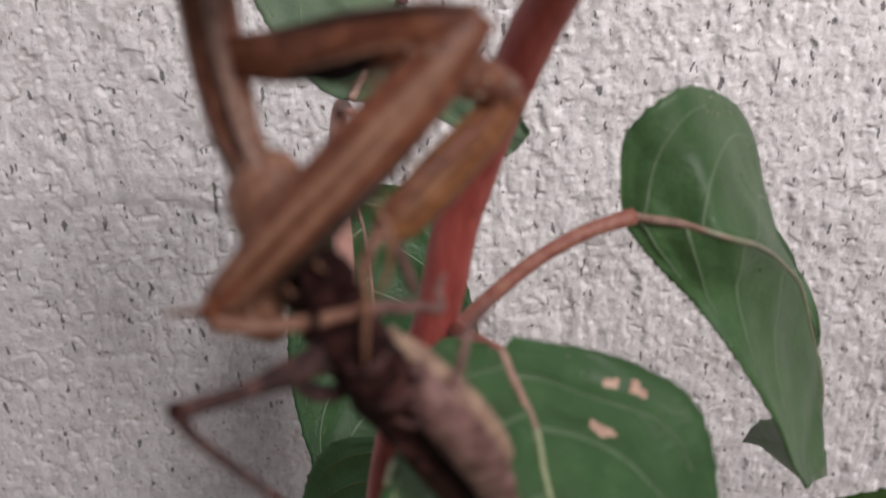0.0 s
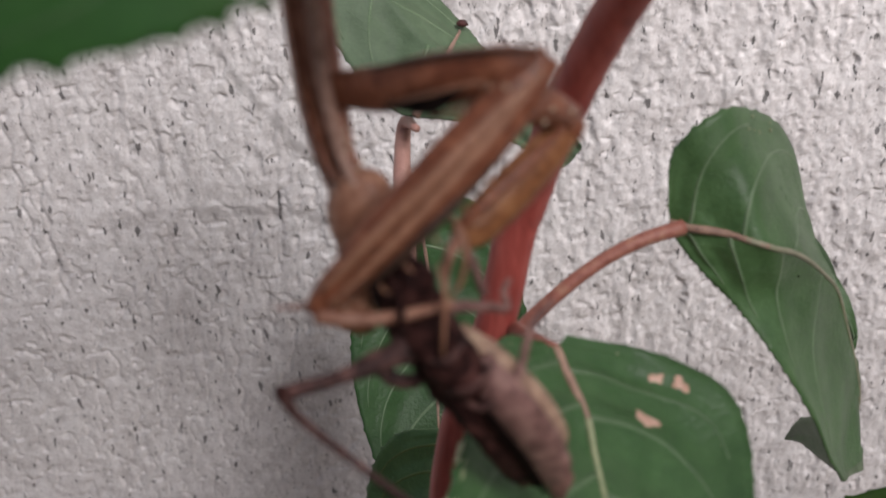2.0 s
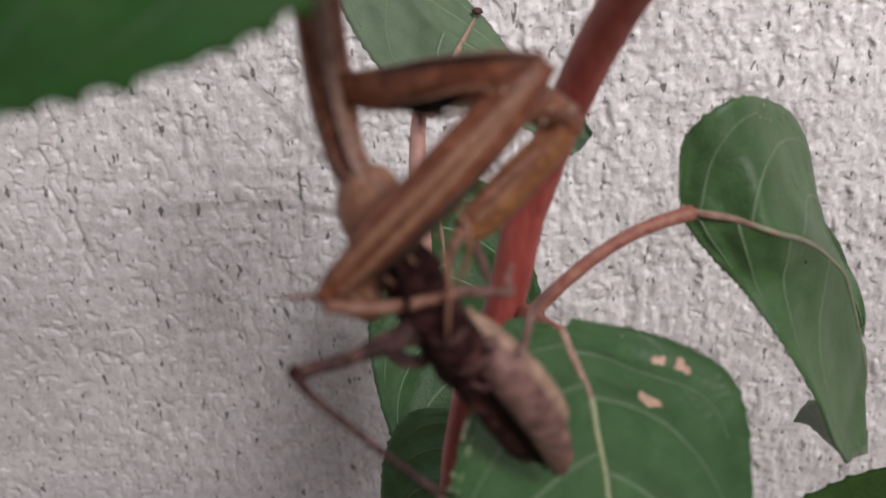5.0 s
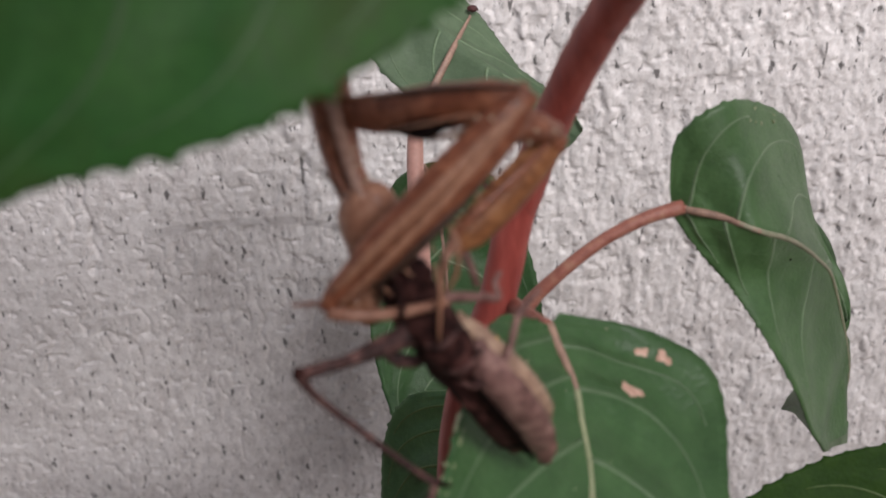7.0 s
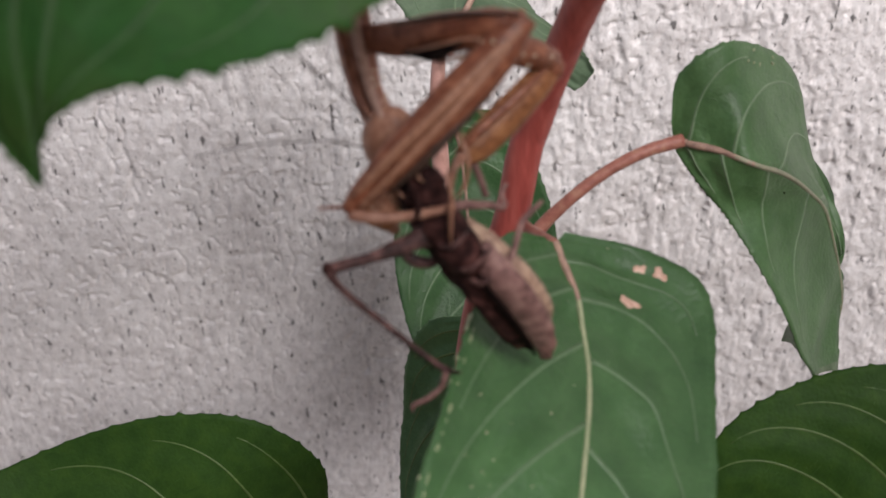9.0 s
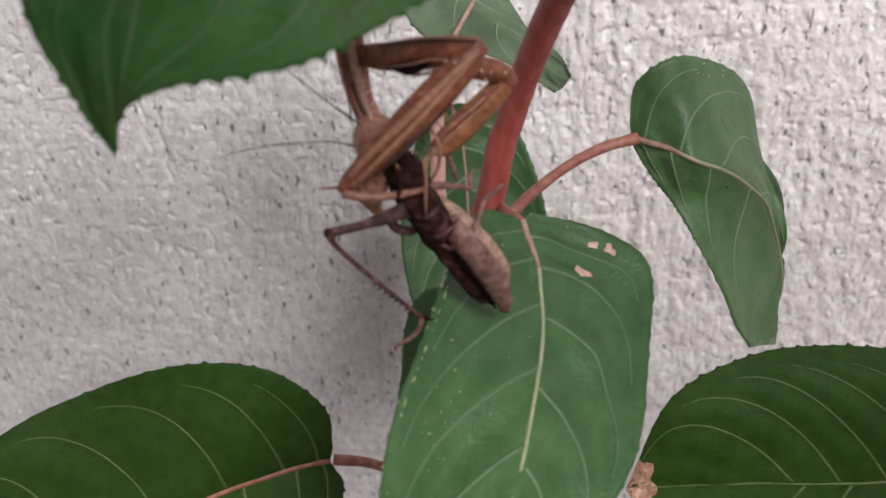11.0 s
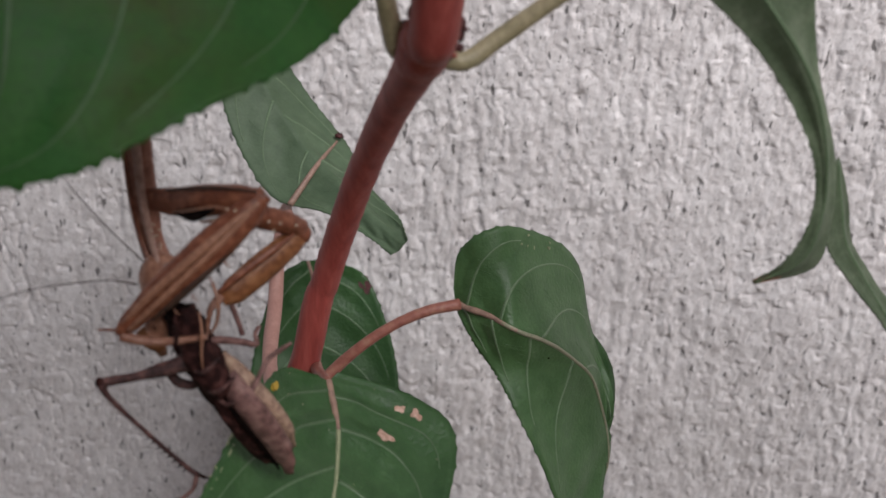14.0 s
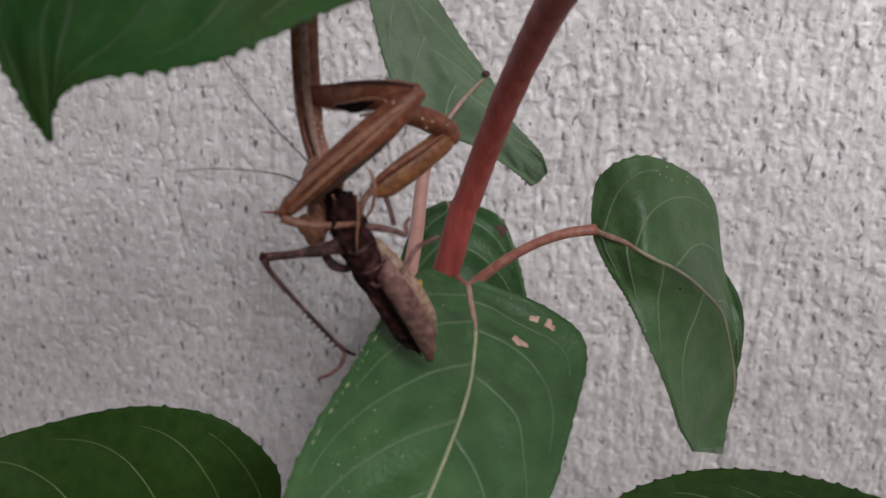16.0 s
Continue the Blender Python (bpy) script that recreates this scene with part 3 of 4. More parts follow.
left_leaf = leaf("leaf", [(-0.0391, -0.1068, 0.6412), (-0.0442, -0.1095, 0.6420), (-0.0542, -0.1140, 0.6409), (-0.0674, -0.1190, 0.6375), (-0.0835, -0.1240, 0.6340), (-0.0997, -0.1290, 0.6335), (-0.1152, -0.1340, 0.6391)], [(-0.0384, -0.1068, 0.6395), (-0.0363, -0.1100, 0.6371), (-0.0397, -0.1170, 0.6275), (-0.0537, -0.1250, 0.6169), (-0.0739, -0.1310, 0.6142), (-0.0947, -0.1350, 0.6219), (-0.1152, -0.1340, 0.6391)], [(-0.0381, -0.1070, 0.6451), (-0.0384, -0.1080, 0.6548), (-0.0467, -0.1095, 0.6640), (-0.0607, -0.1093, 0.6644), (-0.0786, -0.1115, 0.6588), (-0.0931, -0.1200, 0.6542), (-0.1152, -0.1340, 0.6391)], LEAF_DARK, shrub, "dark green drooping leaf with pink midrib", veins=5, vein=VEIN_DIM, rib=PETIOLE, teeth=30, tooth=0.00045, rib_mm=0.75, vein_mm=0.6, along=170, across=32)
low_right = leaf("leaf", [(0.0737, -0.1180, 0.6606), (0.0641, -0.1190, 0.6601), (0.0546, -0.1200, 0.6594), (0.0449, -0.1210, 0.6589), (0.0350, -0.1220, 0.6593), (0.0237, -0.1220, 0.6582), (0.0109, -0.1220, 0.6565)], [(0.0738, -0.1190, 0.6557), (0.0681, -0.1230, 0.6437), (0.0565, -0.1260, 0.6361), (0.0418, -0.1280, 0.6365), (0.0287, -0.1280, 0.6412), (0.0166, -0.1260, 0.6474), (0.0109, -0.1220, 0.6565)], [(0.0724, -0.1170, 0.6641), (0.0640, -0.1140, 0.6744), (0.0521, -0.1130, 0.6781), (0.0395, -0.1130, 0.6789), (0.0278, -0.1140, 0.6772), (0.0167, -0.1180, 0.6715), (0.0109, -0.1220, 0.6565)], LEAF_DARK, shrub, "dark green leaf with a brown withered tip", veins=6, vein=VEIN_DIM, rib=VEIN_DIM, teeth=30, tooth=0.00045, along=170, across=32)
back_leaf = leaf("leaf", [(-0.0308, -0.0620, 0.7304), (-0.0259, -0.0650, 0.7217), (-0.0198, -0.0690, 0.7144), (-0.0139, -0.0730, 0.7103), (-0.0081, -0.0780, 0.7078), (-0.0040, -0.0820, 0.7056), (-0.0004, -0.0855, 0.7040)], [(-0.0358, -0.0660, 0.7309), (-0.0331, -0.0680, 0.7219), (-0.0291, -0.0720, 0.7134), (-0.0224, -0.0770, 0.7069), (-0.0134, -0.0800, 0.7063), (-0.0061, -0.0830, 0.7042), (-0.0019, -0.0855, 0.7025)], [(-0.0277, -0.0580, 0.7296), (-0.0209, -0.0600, 0.7207), (-0.0139, -0.0621, 0.7128), (-0.0093, -0.0680, 0.7090), (-0.0063, -0.0740, 0.7074), (-0.0015, -0.0800, 0.7063), (0.0008, -0.0855, 0.7057)], LEAF_HAZY, shrub, "grey-green leaf behind the stem", veins=4, vein=VEIN_GREY, ribbed=False)
b_on = SURFACE[back_leaf.name][0]
ends = [min(((a / 50, c / 20) for a in range(51) for c in range(-20, 21)), key=lambda q: (b_on(*q) - Vector(p)).length_squared) for p in ([(-0.0192, -0.0790, 0.7053), (-0.0180, -0.0745, 0.7094), (-0.0156, -0.0700, 0.7121), (-0.0135, -0.0640, 0.7131)][0], [(-0.0192, -0.0790, 0.7053), (-0.0180, -0.0745, 0.7094), (-0.0156, -0.0700, 0.7121), (-0.0135, -0.0640, 0.7131)][-1])]
near = [b_on(ends[0][0] + (ends[1][0] - ends[0][0]) * k / 8, ends[0][1] + (ends[1][1] - ends[0][1]) * k / 8) for k in range(9)]
part("midrib", tube([q + Vector((0, -0.0005, 0.0003)) for q in near[::4]], [0.55, 0.48, 0.38, 0.25], 8, 24, 0.5), VEIN_PINK, back_leaf, "pink midrib")
shade_leaf = leaf("leaf", [(-0.0240, -0.0400, 0.6757), (-0.0220, -0.0420, 0.6693), (-0.0209, -0.0450, 0.6605), (-0.0202, -0.0500, 0.6500), (-0.0198, -0.0560, 0.6401), (-0.0200, -0.0620, 0.6304), (-0.0202, -0.0680, 0.6207)], [(-0.0252, -0.0400, 0.6756), (-0.0298, -0.0430, 0.6725), (-0.0332, -0.0480, 0.6612), (-0.0339, -0.0540, 0.6514), (-0.0317, -0.0600, 0.6420), (-0.0275, -0.0650, 0.6321), (-0.0202, -0.0680, 0.6207)], [(-0.0223, -0.0400, 0.6761), (-0.0133, -0.0380, 0.6729), (-0.0080, -0.0420, 0.6652), (-0.0042, -0.0470, 0.6536), (-0.0037, -0.0540, 0.6403), (-0.0095, -0.0620, 0.6286), (-0.0202, -0.0680, 0.6207)], LEAF, shrub, "dull green leaf close to the wall", veins=5, vein=VEIN_GREY)
# Lighter leaf green chosen here to offset the shade it hangs in.
leaf("leaf", [(-0.0157, -0.0980, 0.6728), (-0.0168, -0.0990, 0.6677), (-0.0180, -0.1010, 0.6624), (-0.0197, -0.1030, 0.6569), (-0.0215, -0.1060, 0.6491), (-0.0236, -0.1100, 0.6422), (-0.0253, -0.1140, 0.6352)], [(-0.0167, -0.0960, 0.6721), (-0.0226, -0.0950, 0.6702), (-0.0263, -0.0960, 0.6640), (-0.0272, -0.0990, 0.6550), (-0.0278, -0.1040, 0.6468), (-0.0269, -0.1090, 0.6409), (-0.0253, -0.1140, 0.6352)], [(-0.0149, -0.0960, 0.6711), (-0.0107, -0.0970, 0.6679), (-0.0085, -0.0990, 0.6605), (-0.0094, -0.1010, 0.6528), (-0.0126, -0.1050, 0.6458), (-0.0182, -0.1100, 0.6399), (-0.0253, -0.1140, 0.6352)], LEAF_GREY, shrub, "grey-green leaf hanging under the spotted one", veins=5, vein=VEIN_DIM)
curled = leaf("leaf", [(0.0351, -0.1380, 0.7642), (0.0430, -0.1380, 0.7544), (0.0467, -0.1370, 0.7462), (0.0482, -0.1360, 0.7396), (0.0480, -0.1360, 0.7351), (0.0468, -0.1360, 0.7320), (0.0428, -0.1353, 0.7290)], [(0.0286, -0.1370, 0.7636), (0.0385, -0.1370, 0.7555), (0.0448, -0.1370, 0.7469), (0.0471, -0.1360, 0.7408), (0.0470, -0.1360, 0.7360), (0.0453, -0.1360, 0.7319), (0.0428, -0.1353, 0.7291)], [(0.0427, -0.1360, 0.7641), (0.0450, -0.1350, 0.7536), (0.0484, -0.1340, 0.7445), (0.0500, -0.1330, 0.7384), (0.0503, -0.1320, 0.7333), (0.0493, -0.1325, 0.7297), (0.0430, -0.1353, 0.7289)], LEAF_PALE, shrub, "narrow curled pale grey-green leaf", veins=0, rib=VEIN_GREY, rib_mm=0.24, camber=0.05, ripple=0.00015)
leaf("leaf", [(0.0504, -0.1300, 0.7413), (0.0516, -0.1300, 0.7365), (0.0531, -0.1300, 0.7318), (0.0557, -0.1300, 0.7278), (0.0588, -0.1300, 0.7236), (0.0622, -0.1300, 0.7195), (0.0657, -0.1300, 0.7152)], [(0.0495, -0.1310, 0.7417), (0.0500, -0.1310, 0.7368), (0.0509, -0.1310, 0.7318), (0.0536, -0.1310, 0.7281), (0.0576, -0.1310, 0.7238), (0.0612, -0.1310, 0.7196), (0.0657, -0.1300, 0.7152)], [(0.0507, -0.1290, 0.7413), (0.0528, -0.1280, 0.7363), (0.0542, -0.1280, 0.7312), (0.0573, -0.1280, 0.7268), (0.0603, -0.1280, 0.7230), (0.0631, -0.1290, 0.7193), (0.0657, -0.1300, 0.7152)], LEAF_PALE, shrub, "narrow curled pale grey-green leaf", veins=0, rib=VEIN_GREY, rib_mm=0.24, camber=0.05, ripple=0.00015)

cover(curled, 0.93, 1.0, -0.97, 0.97, DRY_BROWN, "torn_tip", "brown ragged leaf tip")
rib_on = SURFACE[spotted.name][0]
part("midrib_base", tube([rib_on(k * 0.035, 0.0) for k in range(9)], [0.5, 0.48, 0.42, 0.3, 0.1], 8, 20), VEIN_PINK, spotted, "pinkish upper midrib")
for place in [(0.0060, -0.1425, 0.7583), (0.0059, -0.1420, 0.7563), (0.0105, -0.1425, 0.7575), (0.0104, -0.1420, 0.7562), (0.0055, -0.1425, 0.7540)]:
    part("bud", blob(place, (0.55, 0.5, 0.6), rough=0.35, rings=6), BUD, shrub, "tiny dark bud at the leaf node")
for k, place in enumerate([(0.0054, -0.1430, 0.7549), (0.0061, -0.1433, 0.7545), (0.0069, -0.1435, 0.7543), (0.0077, -0.1435, 0.7542), (0.0084, -0.1435, 0.7543), (0.0092, -0.1433, 0.7544), (0.0099, -0.1430, 0.7546), (0.0104, -0.1420, 0.7550), (0.0055, -0.1420, 0.7571), (0.0057, -0.1425, 0.7558), (0.0107, -0.1420, 0.7568)]):
    part("leaf_scar", blob(place, (0.42 + 0.12 * (k % 3), 0.4, 0.3 + 0.1 * (k % 2)), rough=0.5, rings=6), BUD if k % 3 else STEM, shrub)
SPOTS = [(0.0034, -0.1321, 0.7025), (0.0041, -0.1283, 0.7041), (0.0065, -0.1285, 0.7030)]
for k, (place, size) in enumerate(zip(SPOTS, ((1.15, 0.9), (0.6, 0.5), (0.75, 0.65)))):
    patch(spotted, place, size, DRY, "dry_spot", "dry pinkish spot", seed=k, ragged=0.85)
rng = random.Random(8)
for k in range(46):
    s, v = (0.08 + 0.7 * rng.random(), -0.9 + 1.8 * rng.random()) if k % 2 else (rng.gauss(0.56, 0.05), rng.gauss(-0.66, 0.12))
    grow = 0.035 + 0.07 * rng.random() ** 2
    patch(spotted, SURFACE[spotted.name][0](s, max(-0.95, v)), (grow, grow * 0.8), PALE, "pollen_speck", seed=k, proud=0.00006)
patch(spotted, [(-0.0079, -0.1370, 0.7129)][0], (0.75, 0.4), YELLOW, "yellow_fleck", "yellow fleck of dirt", seed=9, proud=0.0003)
patch(spotted, [(-0.0042, -0.1432, 0.7089)][0], (0.4, 0.35), PALE, "crumb", "pale crumb", seed=5, proud=0.0004)
rng = random.Random(4)
for k in range(30):
    q = SURFACE[spotted.name][0](0.33 + 0.45 * rng.random(), -0.985 + 0.05 * rng.random())
    patch(spotted, q, (0.10 + 0.42 * rng.random() ** 2, 0.05 + 0.12 * rng.random() ** 2), RIB_CREAM, "worn_edge", seed=20 + k, ragged=0.9)
cover(low_right, 0.94, 1.0, -0.97, 0.97, DRY_BROWN, "withered_tip", "brown withered leaf tip")
for k in range(9):
    patch(hanging, SURFACE[hanging.name][0](0.37 + 0.07 * rng.random(), 0.82 + 0.13 * rng.random()), (0.12 + 0.2 * rng.random(), 0.1 + 0.1 * rng.random()), RIB_CREAM, "scuff", seed=50 + k, proud=0.00006, ragged=0.9)
cover(hanging, 0.985, 1.0, -0.95, 0.95, LEAF_PALE, "torn_edge", "pale torn leaf tip")
patch(hanging, (0.0244, -0.1062, 0.6973), (0.16, 0.14), MANTIS_DARK, "black_speck", seed=3, proud=0.0001)

patch(shade_leaf, [(-0.0124, -0.0400, 0.6710)][0], (1.9, 1.3), BUD, "dark_blotch", "dark rotten blotch", seed=77, ragged=0.9)
part("dark_blotch", blob([(-0.0136, -0.0640, 0.7133)][0], (0.8, 0.5, 0.5), rough=0.3), BUD, back_leaf, "dark scab at the leaf edge")

# Unseen leafy branch, added above and before the view to shade the lower wall.
SHADE_BRANCH = [(0.0115, -0.152, 0.835), (-0.010, -0.210, 0.940), (-0.040, -0.290, 0.985), (0.040, -0.315, 0.990), (0.130, -0.315, 0.965), (0.230, -0.312, 0.945), (0.320, -0.305, 0.920)]
part("branch", tube(SHADE_BRANCH, [1.9, 1.7, 1.6, 1.4, 1.1, 0.8], 14, 60, grain=0.05), STEM, shrub, "long red side branch, added unseen to shade the wall")
SHADE_SPUR = [SHADE_BRANCH[2], (-0.075, -0.312, 0.985), (-0.130, -0.315, 0.970)]
part("branch", tube(SHADE_SPUR, [1.4, 1.1, 0.8], 12, 30, grain=0.05), STEM, shrub, "thin red side branch, added unseen to shade the wall")
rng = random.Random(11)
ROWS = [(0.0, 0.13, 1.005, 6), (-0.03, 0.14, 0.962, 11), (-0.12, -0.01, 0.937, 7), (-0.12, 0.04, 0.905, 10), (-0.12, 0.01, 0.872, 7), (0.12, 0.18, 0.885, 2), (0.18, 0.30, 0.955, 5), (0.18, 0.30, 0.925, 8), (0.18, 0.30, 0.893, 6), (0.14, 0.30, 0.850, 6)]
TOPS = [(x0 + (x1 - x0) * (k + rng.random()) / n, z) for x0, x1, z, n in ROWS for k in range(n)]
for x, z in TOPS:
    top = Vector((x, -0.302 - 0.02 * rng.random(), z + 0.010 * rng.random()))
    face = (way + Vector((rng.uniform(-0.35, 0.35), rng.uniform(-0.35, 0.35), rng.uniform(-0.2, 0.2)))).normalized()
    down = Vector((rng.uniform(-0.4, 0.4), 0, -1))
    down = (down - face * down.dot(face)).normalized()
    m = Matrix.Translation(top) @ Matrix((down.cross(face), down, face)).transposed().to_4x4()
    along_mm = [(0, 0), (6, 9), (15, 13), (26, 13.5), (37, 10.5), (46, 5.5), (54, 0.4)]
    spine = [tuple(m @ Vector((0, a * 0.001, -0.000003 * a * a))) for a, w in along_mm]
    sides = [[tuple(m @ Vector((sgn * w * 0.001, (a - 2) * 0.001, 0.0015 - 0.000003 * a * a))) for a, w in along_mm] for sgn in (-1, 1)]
    leaf("leaf", spine, sides[0], sides[1], LEAF, shrub, "green toothed leaf of the added shading branch", veins=4, along=60, across=6)
    foot = min((spline(line, k / 60) for line in (SHADE_BRANCH, SHADE_SPUR) for k in range(61)), key=lambda q: (q - top).length)
    part("petiole", tube([foot, foot.lerp(top, 0.5) + Vector((0, -0.004, 0.004)), top], [1.0, 0.8, 0.7], 10, 14), PETIOLE_PALE, shrub, "pale leaf stalk of the added shading branch")

# ---- the grasshopper ----
hopper = thing("grasshopper", [(-0.0162, -0.1480, 0.7279), (-0.0153, -0.1485, 0.7255), (-0.0139, -0.1490, 0.7228), (-0.0117, -0.1490, 0.7189), (-0.0093, -0.1480, 0.7143), (-0.0071, -0.1470, 0.7102), (-0.0061, -0.1470, 0.7089)][3], "dark brown grasshopper held by the mantis", "insect")
part("body", tube([(-0.0162, -0.1480, 0.7279), (-0.0153, -0.1485, 0.7255), (-0.0139, -0.1490, 0.7228), (-0.0119, -0.1490, 0.7189), (-0.0096, -0.1480, 0.7143), (-0.0075, -0.1470, 0.7102), (-0.0065, -0.1470, 0.7089)], [1.6, 2.1, 2.25, 2.05, 1.65, 1.25, 0.8], 20, 40, 0.8, grain=0.16), HOPPER, hopper, "dark mottled brown body")
part("wing", tube([(-0.0108, -0.1510, 0.7225), (-0.0092, -0.1519, 0.7203), (-0.0076, -0.1514, 0.7174), (-0.0061, -0.1499, 0.7131), (-0.0055, -0.1480, 0.7083)], [0.9, 1.4, 1.5, 1.4, 0.55], 18, 34, 0.6, grain=0.06), HOPPER_TAN, hopper, "purplish tan folded wing")
part("wing", tube([(-0.0134, -0.1508, 0.7224), (-0.0113, -0.1513, 0.7188), (-0.0095, -0.1506, 0.7150), (-0.0083, -0.1494, 0.7118), (-0.0077, -0.1484, 0.7097)], [0.8, 1.15, 1.2, 1.05, 0.5], 16, 30, 0.35, grain=0.06), HOPPER, hopper, "dark folded wing")
part("belly", tube([(-0.0120, -0.1485, 0.7232), (-0.0100, -0.1494, 0.7214), (-0.0076, -0.1496, 0.7185), (-0.0059, -0.1485, 0.7147), (-0.0053, -0.1470, 0.7112)], [0.5, 1.0, 1.1, 1.0, 0.45], 16, 30, 0.9, grain=0.06), HOPPER_CREAM, hopper, "cream coloured belly")
# The shade in the gap between the wings is put in as a strip.
part("wing_gap_shade", tube([(-0.0116, -0.1520, 0.7215), (-0.0099, -0.1523, 0.7184), (-0.0084, -0.1515, 0.7155), (-0.0071, -0.1501, 0.7120), (-0.0064, -0.1488, 0.7092)], [0.12, 0.24, 0.27, 0.27, 0.15], 8, 24, 0.5), HOPPER_BLACK, hopper, "black strip for the shade between the wings")
part("wing_edge", tube([spline([(-0.0108, -0.1510, 0.7225), (-0.0092, -0.1519, 0.7203), (-0.0076, -0.1514, 0.7174), (-0.0061, -0.1499, 0.7131), (-0.0055, -0.1480, 0.7083)], 0.5 + 0.1 * k) + Vector((0.0003, -0.0004, 0.0001)) for k in range(6)], [0.3, 0.7, 0.9, 0.95, 0.3], 14, 24, 0.3, grain=0.2), HOPPER_PINK, hopper, "pinkish brown wing end")
thorax = part("thorax", tube([(-0.0152, -0.1500, 0.7270), (-0.0136, -0.1510, 0.7244), (-0.0118, -0.1515, 0.7216), (-0.0105, -0.1511, 0.7197)], [1.35, 1.75, 1.7, 1.0], 20, 30, 0.7, grain=0.22), HOPPER, hopper, "dark knobbly thorax")
for a, b, c in (((-0.0146, -0.1516, 0.7232), (-0.0128, -0.1529, 0.7237), (-0.0113, -0.1520, 0.7249)), ((-0.0134, -0.1516, 0.7209), (-0.0114, -0.1529, 0.7215), (-0.0098, -0.1520, 0.7229)), ((-0.0124, -0.1510, 0.7196), (-0.0104, -0.1526, 0.7199), (-0.0088, -0.1516, 0.7212))):
    part("plate_edge", tube([a, b, c], [0.12, 0.24, 0.12], 8, 16, grain=0.3), HOPPER_LEG, thorax, "raised edge of a body plate")
part("torn_end", blob((-0.0160, -0.1494, 0.7281), (1.5, 1.2, 1.0), rough=0.5, rings=12), HOPPER_BLACK, hopper, "black chewed end of the body")
part("torn_shred", tube([(-0.0158, -0.1512, 0.7286), (-0.0152, -0.1530, 0.7272), (-0.0158, -0.1530, 0.7256)], [0.13, 0.22, 0.18, 0.07], 8, 18, 0.6, grain=0.3), HOPPER, hopper, "thin curled shred at the eaten end")
part("hind_thigh", tube([(-0.0147, -0.1505, 0.7234), (-0.0169, -0.1520, 0.7231), (-0.0195, -0.1538, 0.7231), (-0.0222, -0.1548, 0.7229)], [1.05, 0.75, 0.45, 0.5], 12, 24, grain=0.1), HOPPER_LEG, hopper)
part("hind_shin", tube([(-0.0225, -0.1548, 0.7227), (-0.0217, -0.1548, 0.7209), (-0.0181, -0.1547, 0.7168), (-0.0150, -0.1545, 0.7134), (-0.0137, -0.1544, 0.7121)], [0.5, 0.3, 0.25, 0.25, 0.3], 10, 30), HOPPER_LEG, hopper)
part("foot", tube([(-0.0137, -0.1544, 0.7121), (-0.0142, -0.1543, 0.7102), (-0.0155, -0.1541, 0.7086), (-0.0168, -0.1540, 0.7077), (-0.0169, -0.1540, 0.7069)], [0.3, 0.27, 0.25, 0.22, 0.08], 8, 20, grain=0.2), HOPPER_TAN, hopper)
part("claw", tube([(-0.0137, -0.1544, 0.7123), (-0.0130, -0.1543, 0.7118), (-0.0124, -0.1543, 0.7118)], [0.22, 0.2, 0.08], 6, 8), HOPPER, hopper)
part("hind_thigh", tube([(-0.0174, -0.1495, 0.7210), (-0.0164, -0.1495, 0.7199), (-0.0151, -0.1495, 0.7197), (-0.0142, -0.1495, 0.7202)], [0.45, 0.55, 0.5, 0.4], 12, 16), HOPPER_LEG, hopper)
part("leg", tube([(-0.0115, -0.1460, 0.7276), (-0.0109, -0.1462, 0.7261), (-0.0104, -0.1462, 0.7242)], [0.35, 0.3, 0.3], 8, 14), HOPPER_TAN, hopper)
part("leg", tube([(-0.0138, -0.1490, 0.7249), (-0.0118, -0.1482, 0.7246), (-0.0100, -0.1472, 0.7239), (-0.0089, -0.1465, 0.7233), (-0.0091, -0.1460, 0.7243), (-0.0087, -0.1455, 0.7250)], [0.5, 0.42, 0.35, 0.3, 0.25, 0.2], 8, 24), HOPPER_TAN, hopper)
part("leg", tube([(-0.0086, -0.1512, 0.7204), (-0.0080, -0.1500, 0.7214), (-0.0075, -0.1480, 0.7224), (-0.0069, -0.1460, 0.7222), (-0.0058, -0.1440, 0.7222)], [0.3, 0.28, 0.3, 0.3, 0.2], 8, 24), HOPPER_TAN, hopper)
part("leg", tube([(-0.0129, -0.1525, 0.7304), (-0.0126, -0.1530, 0.7284), (-0.0128, -0.1530, 0.7257), (-0.0130, -0.1520, 0.7228)], [0.10, 0.16, 0.14, 0.08], 8, 16), MANTIS_TAN, hopper)
part("leg", tube([(-0.0122, -0.1500, 0.7323), (-0.0114, -0.1510, 0.7309), (-0.0116, -0.1510, 0.7286), (-0.0123, -0.1510, 0.7271)], [0.14, 0.22, 0.18, 0.12], 8, 16), MANTIS_TAN, hopper)

part("head", blob([(-0.0148, -0.1500, 0.7273)][0], (1.6, 1.2, 1.9), rough=0.3, rings=12), HOPPER, hopper, "black gnawed head end")
part("knee", blob([(-0.0226, -0.1548, 0.7228)][0], (0.5, 0.45, 0.62), rough=0.2), HOPPER, hopper)
for k, c in enumerate([(-0.0181, -0.1548, 0.7167), (-0.0176, -0.1548, 0.7162), (-0.0171, -0.1548, 0.7156), (-0.0166, -0.1548, 0.7151), (-0.0161, -0.1548, 0.7146), (-0.0156, -0.1548, 0.7141), (-0.0151, -0.1548, 0.7135), (-0.0146, -0.1548, 0.7130)]):
    c = Vector(c)
    part("spine", tube([c, c + Vector((-0.0002, -0.0001, -0.0001)), c + Vector((-0.00042, -0.0002, -0.00026))], [0.14, 0.1, 0.03], 6, 4), HOPPER_BLACK, hopper)
bm = bmesh.new()
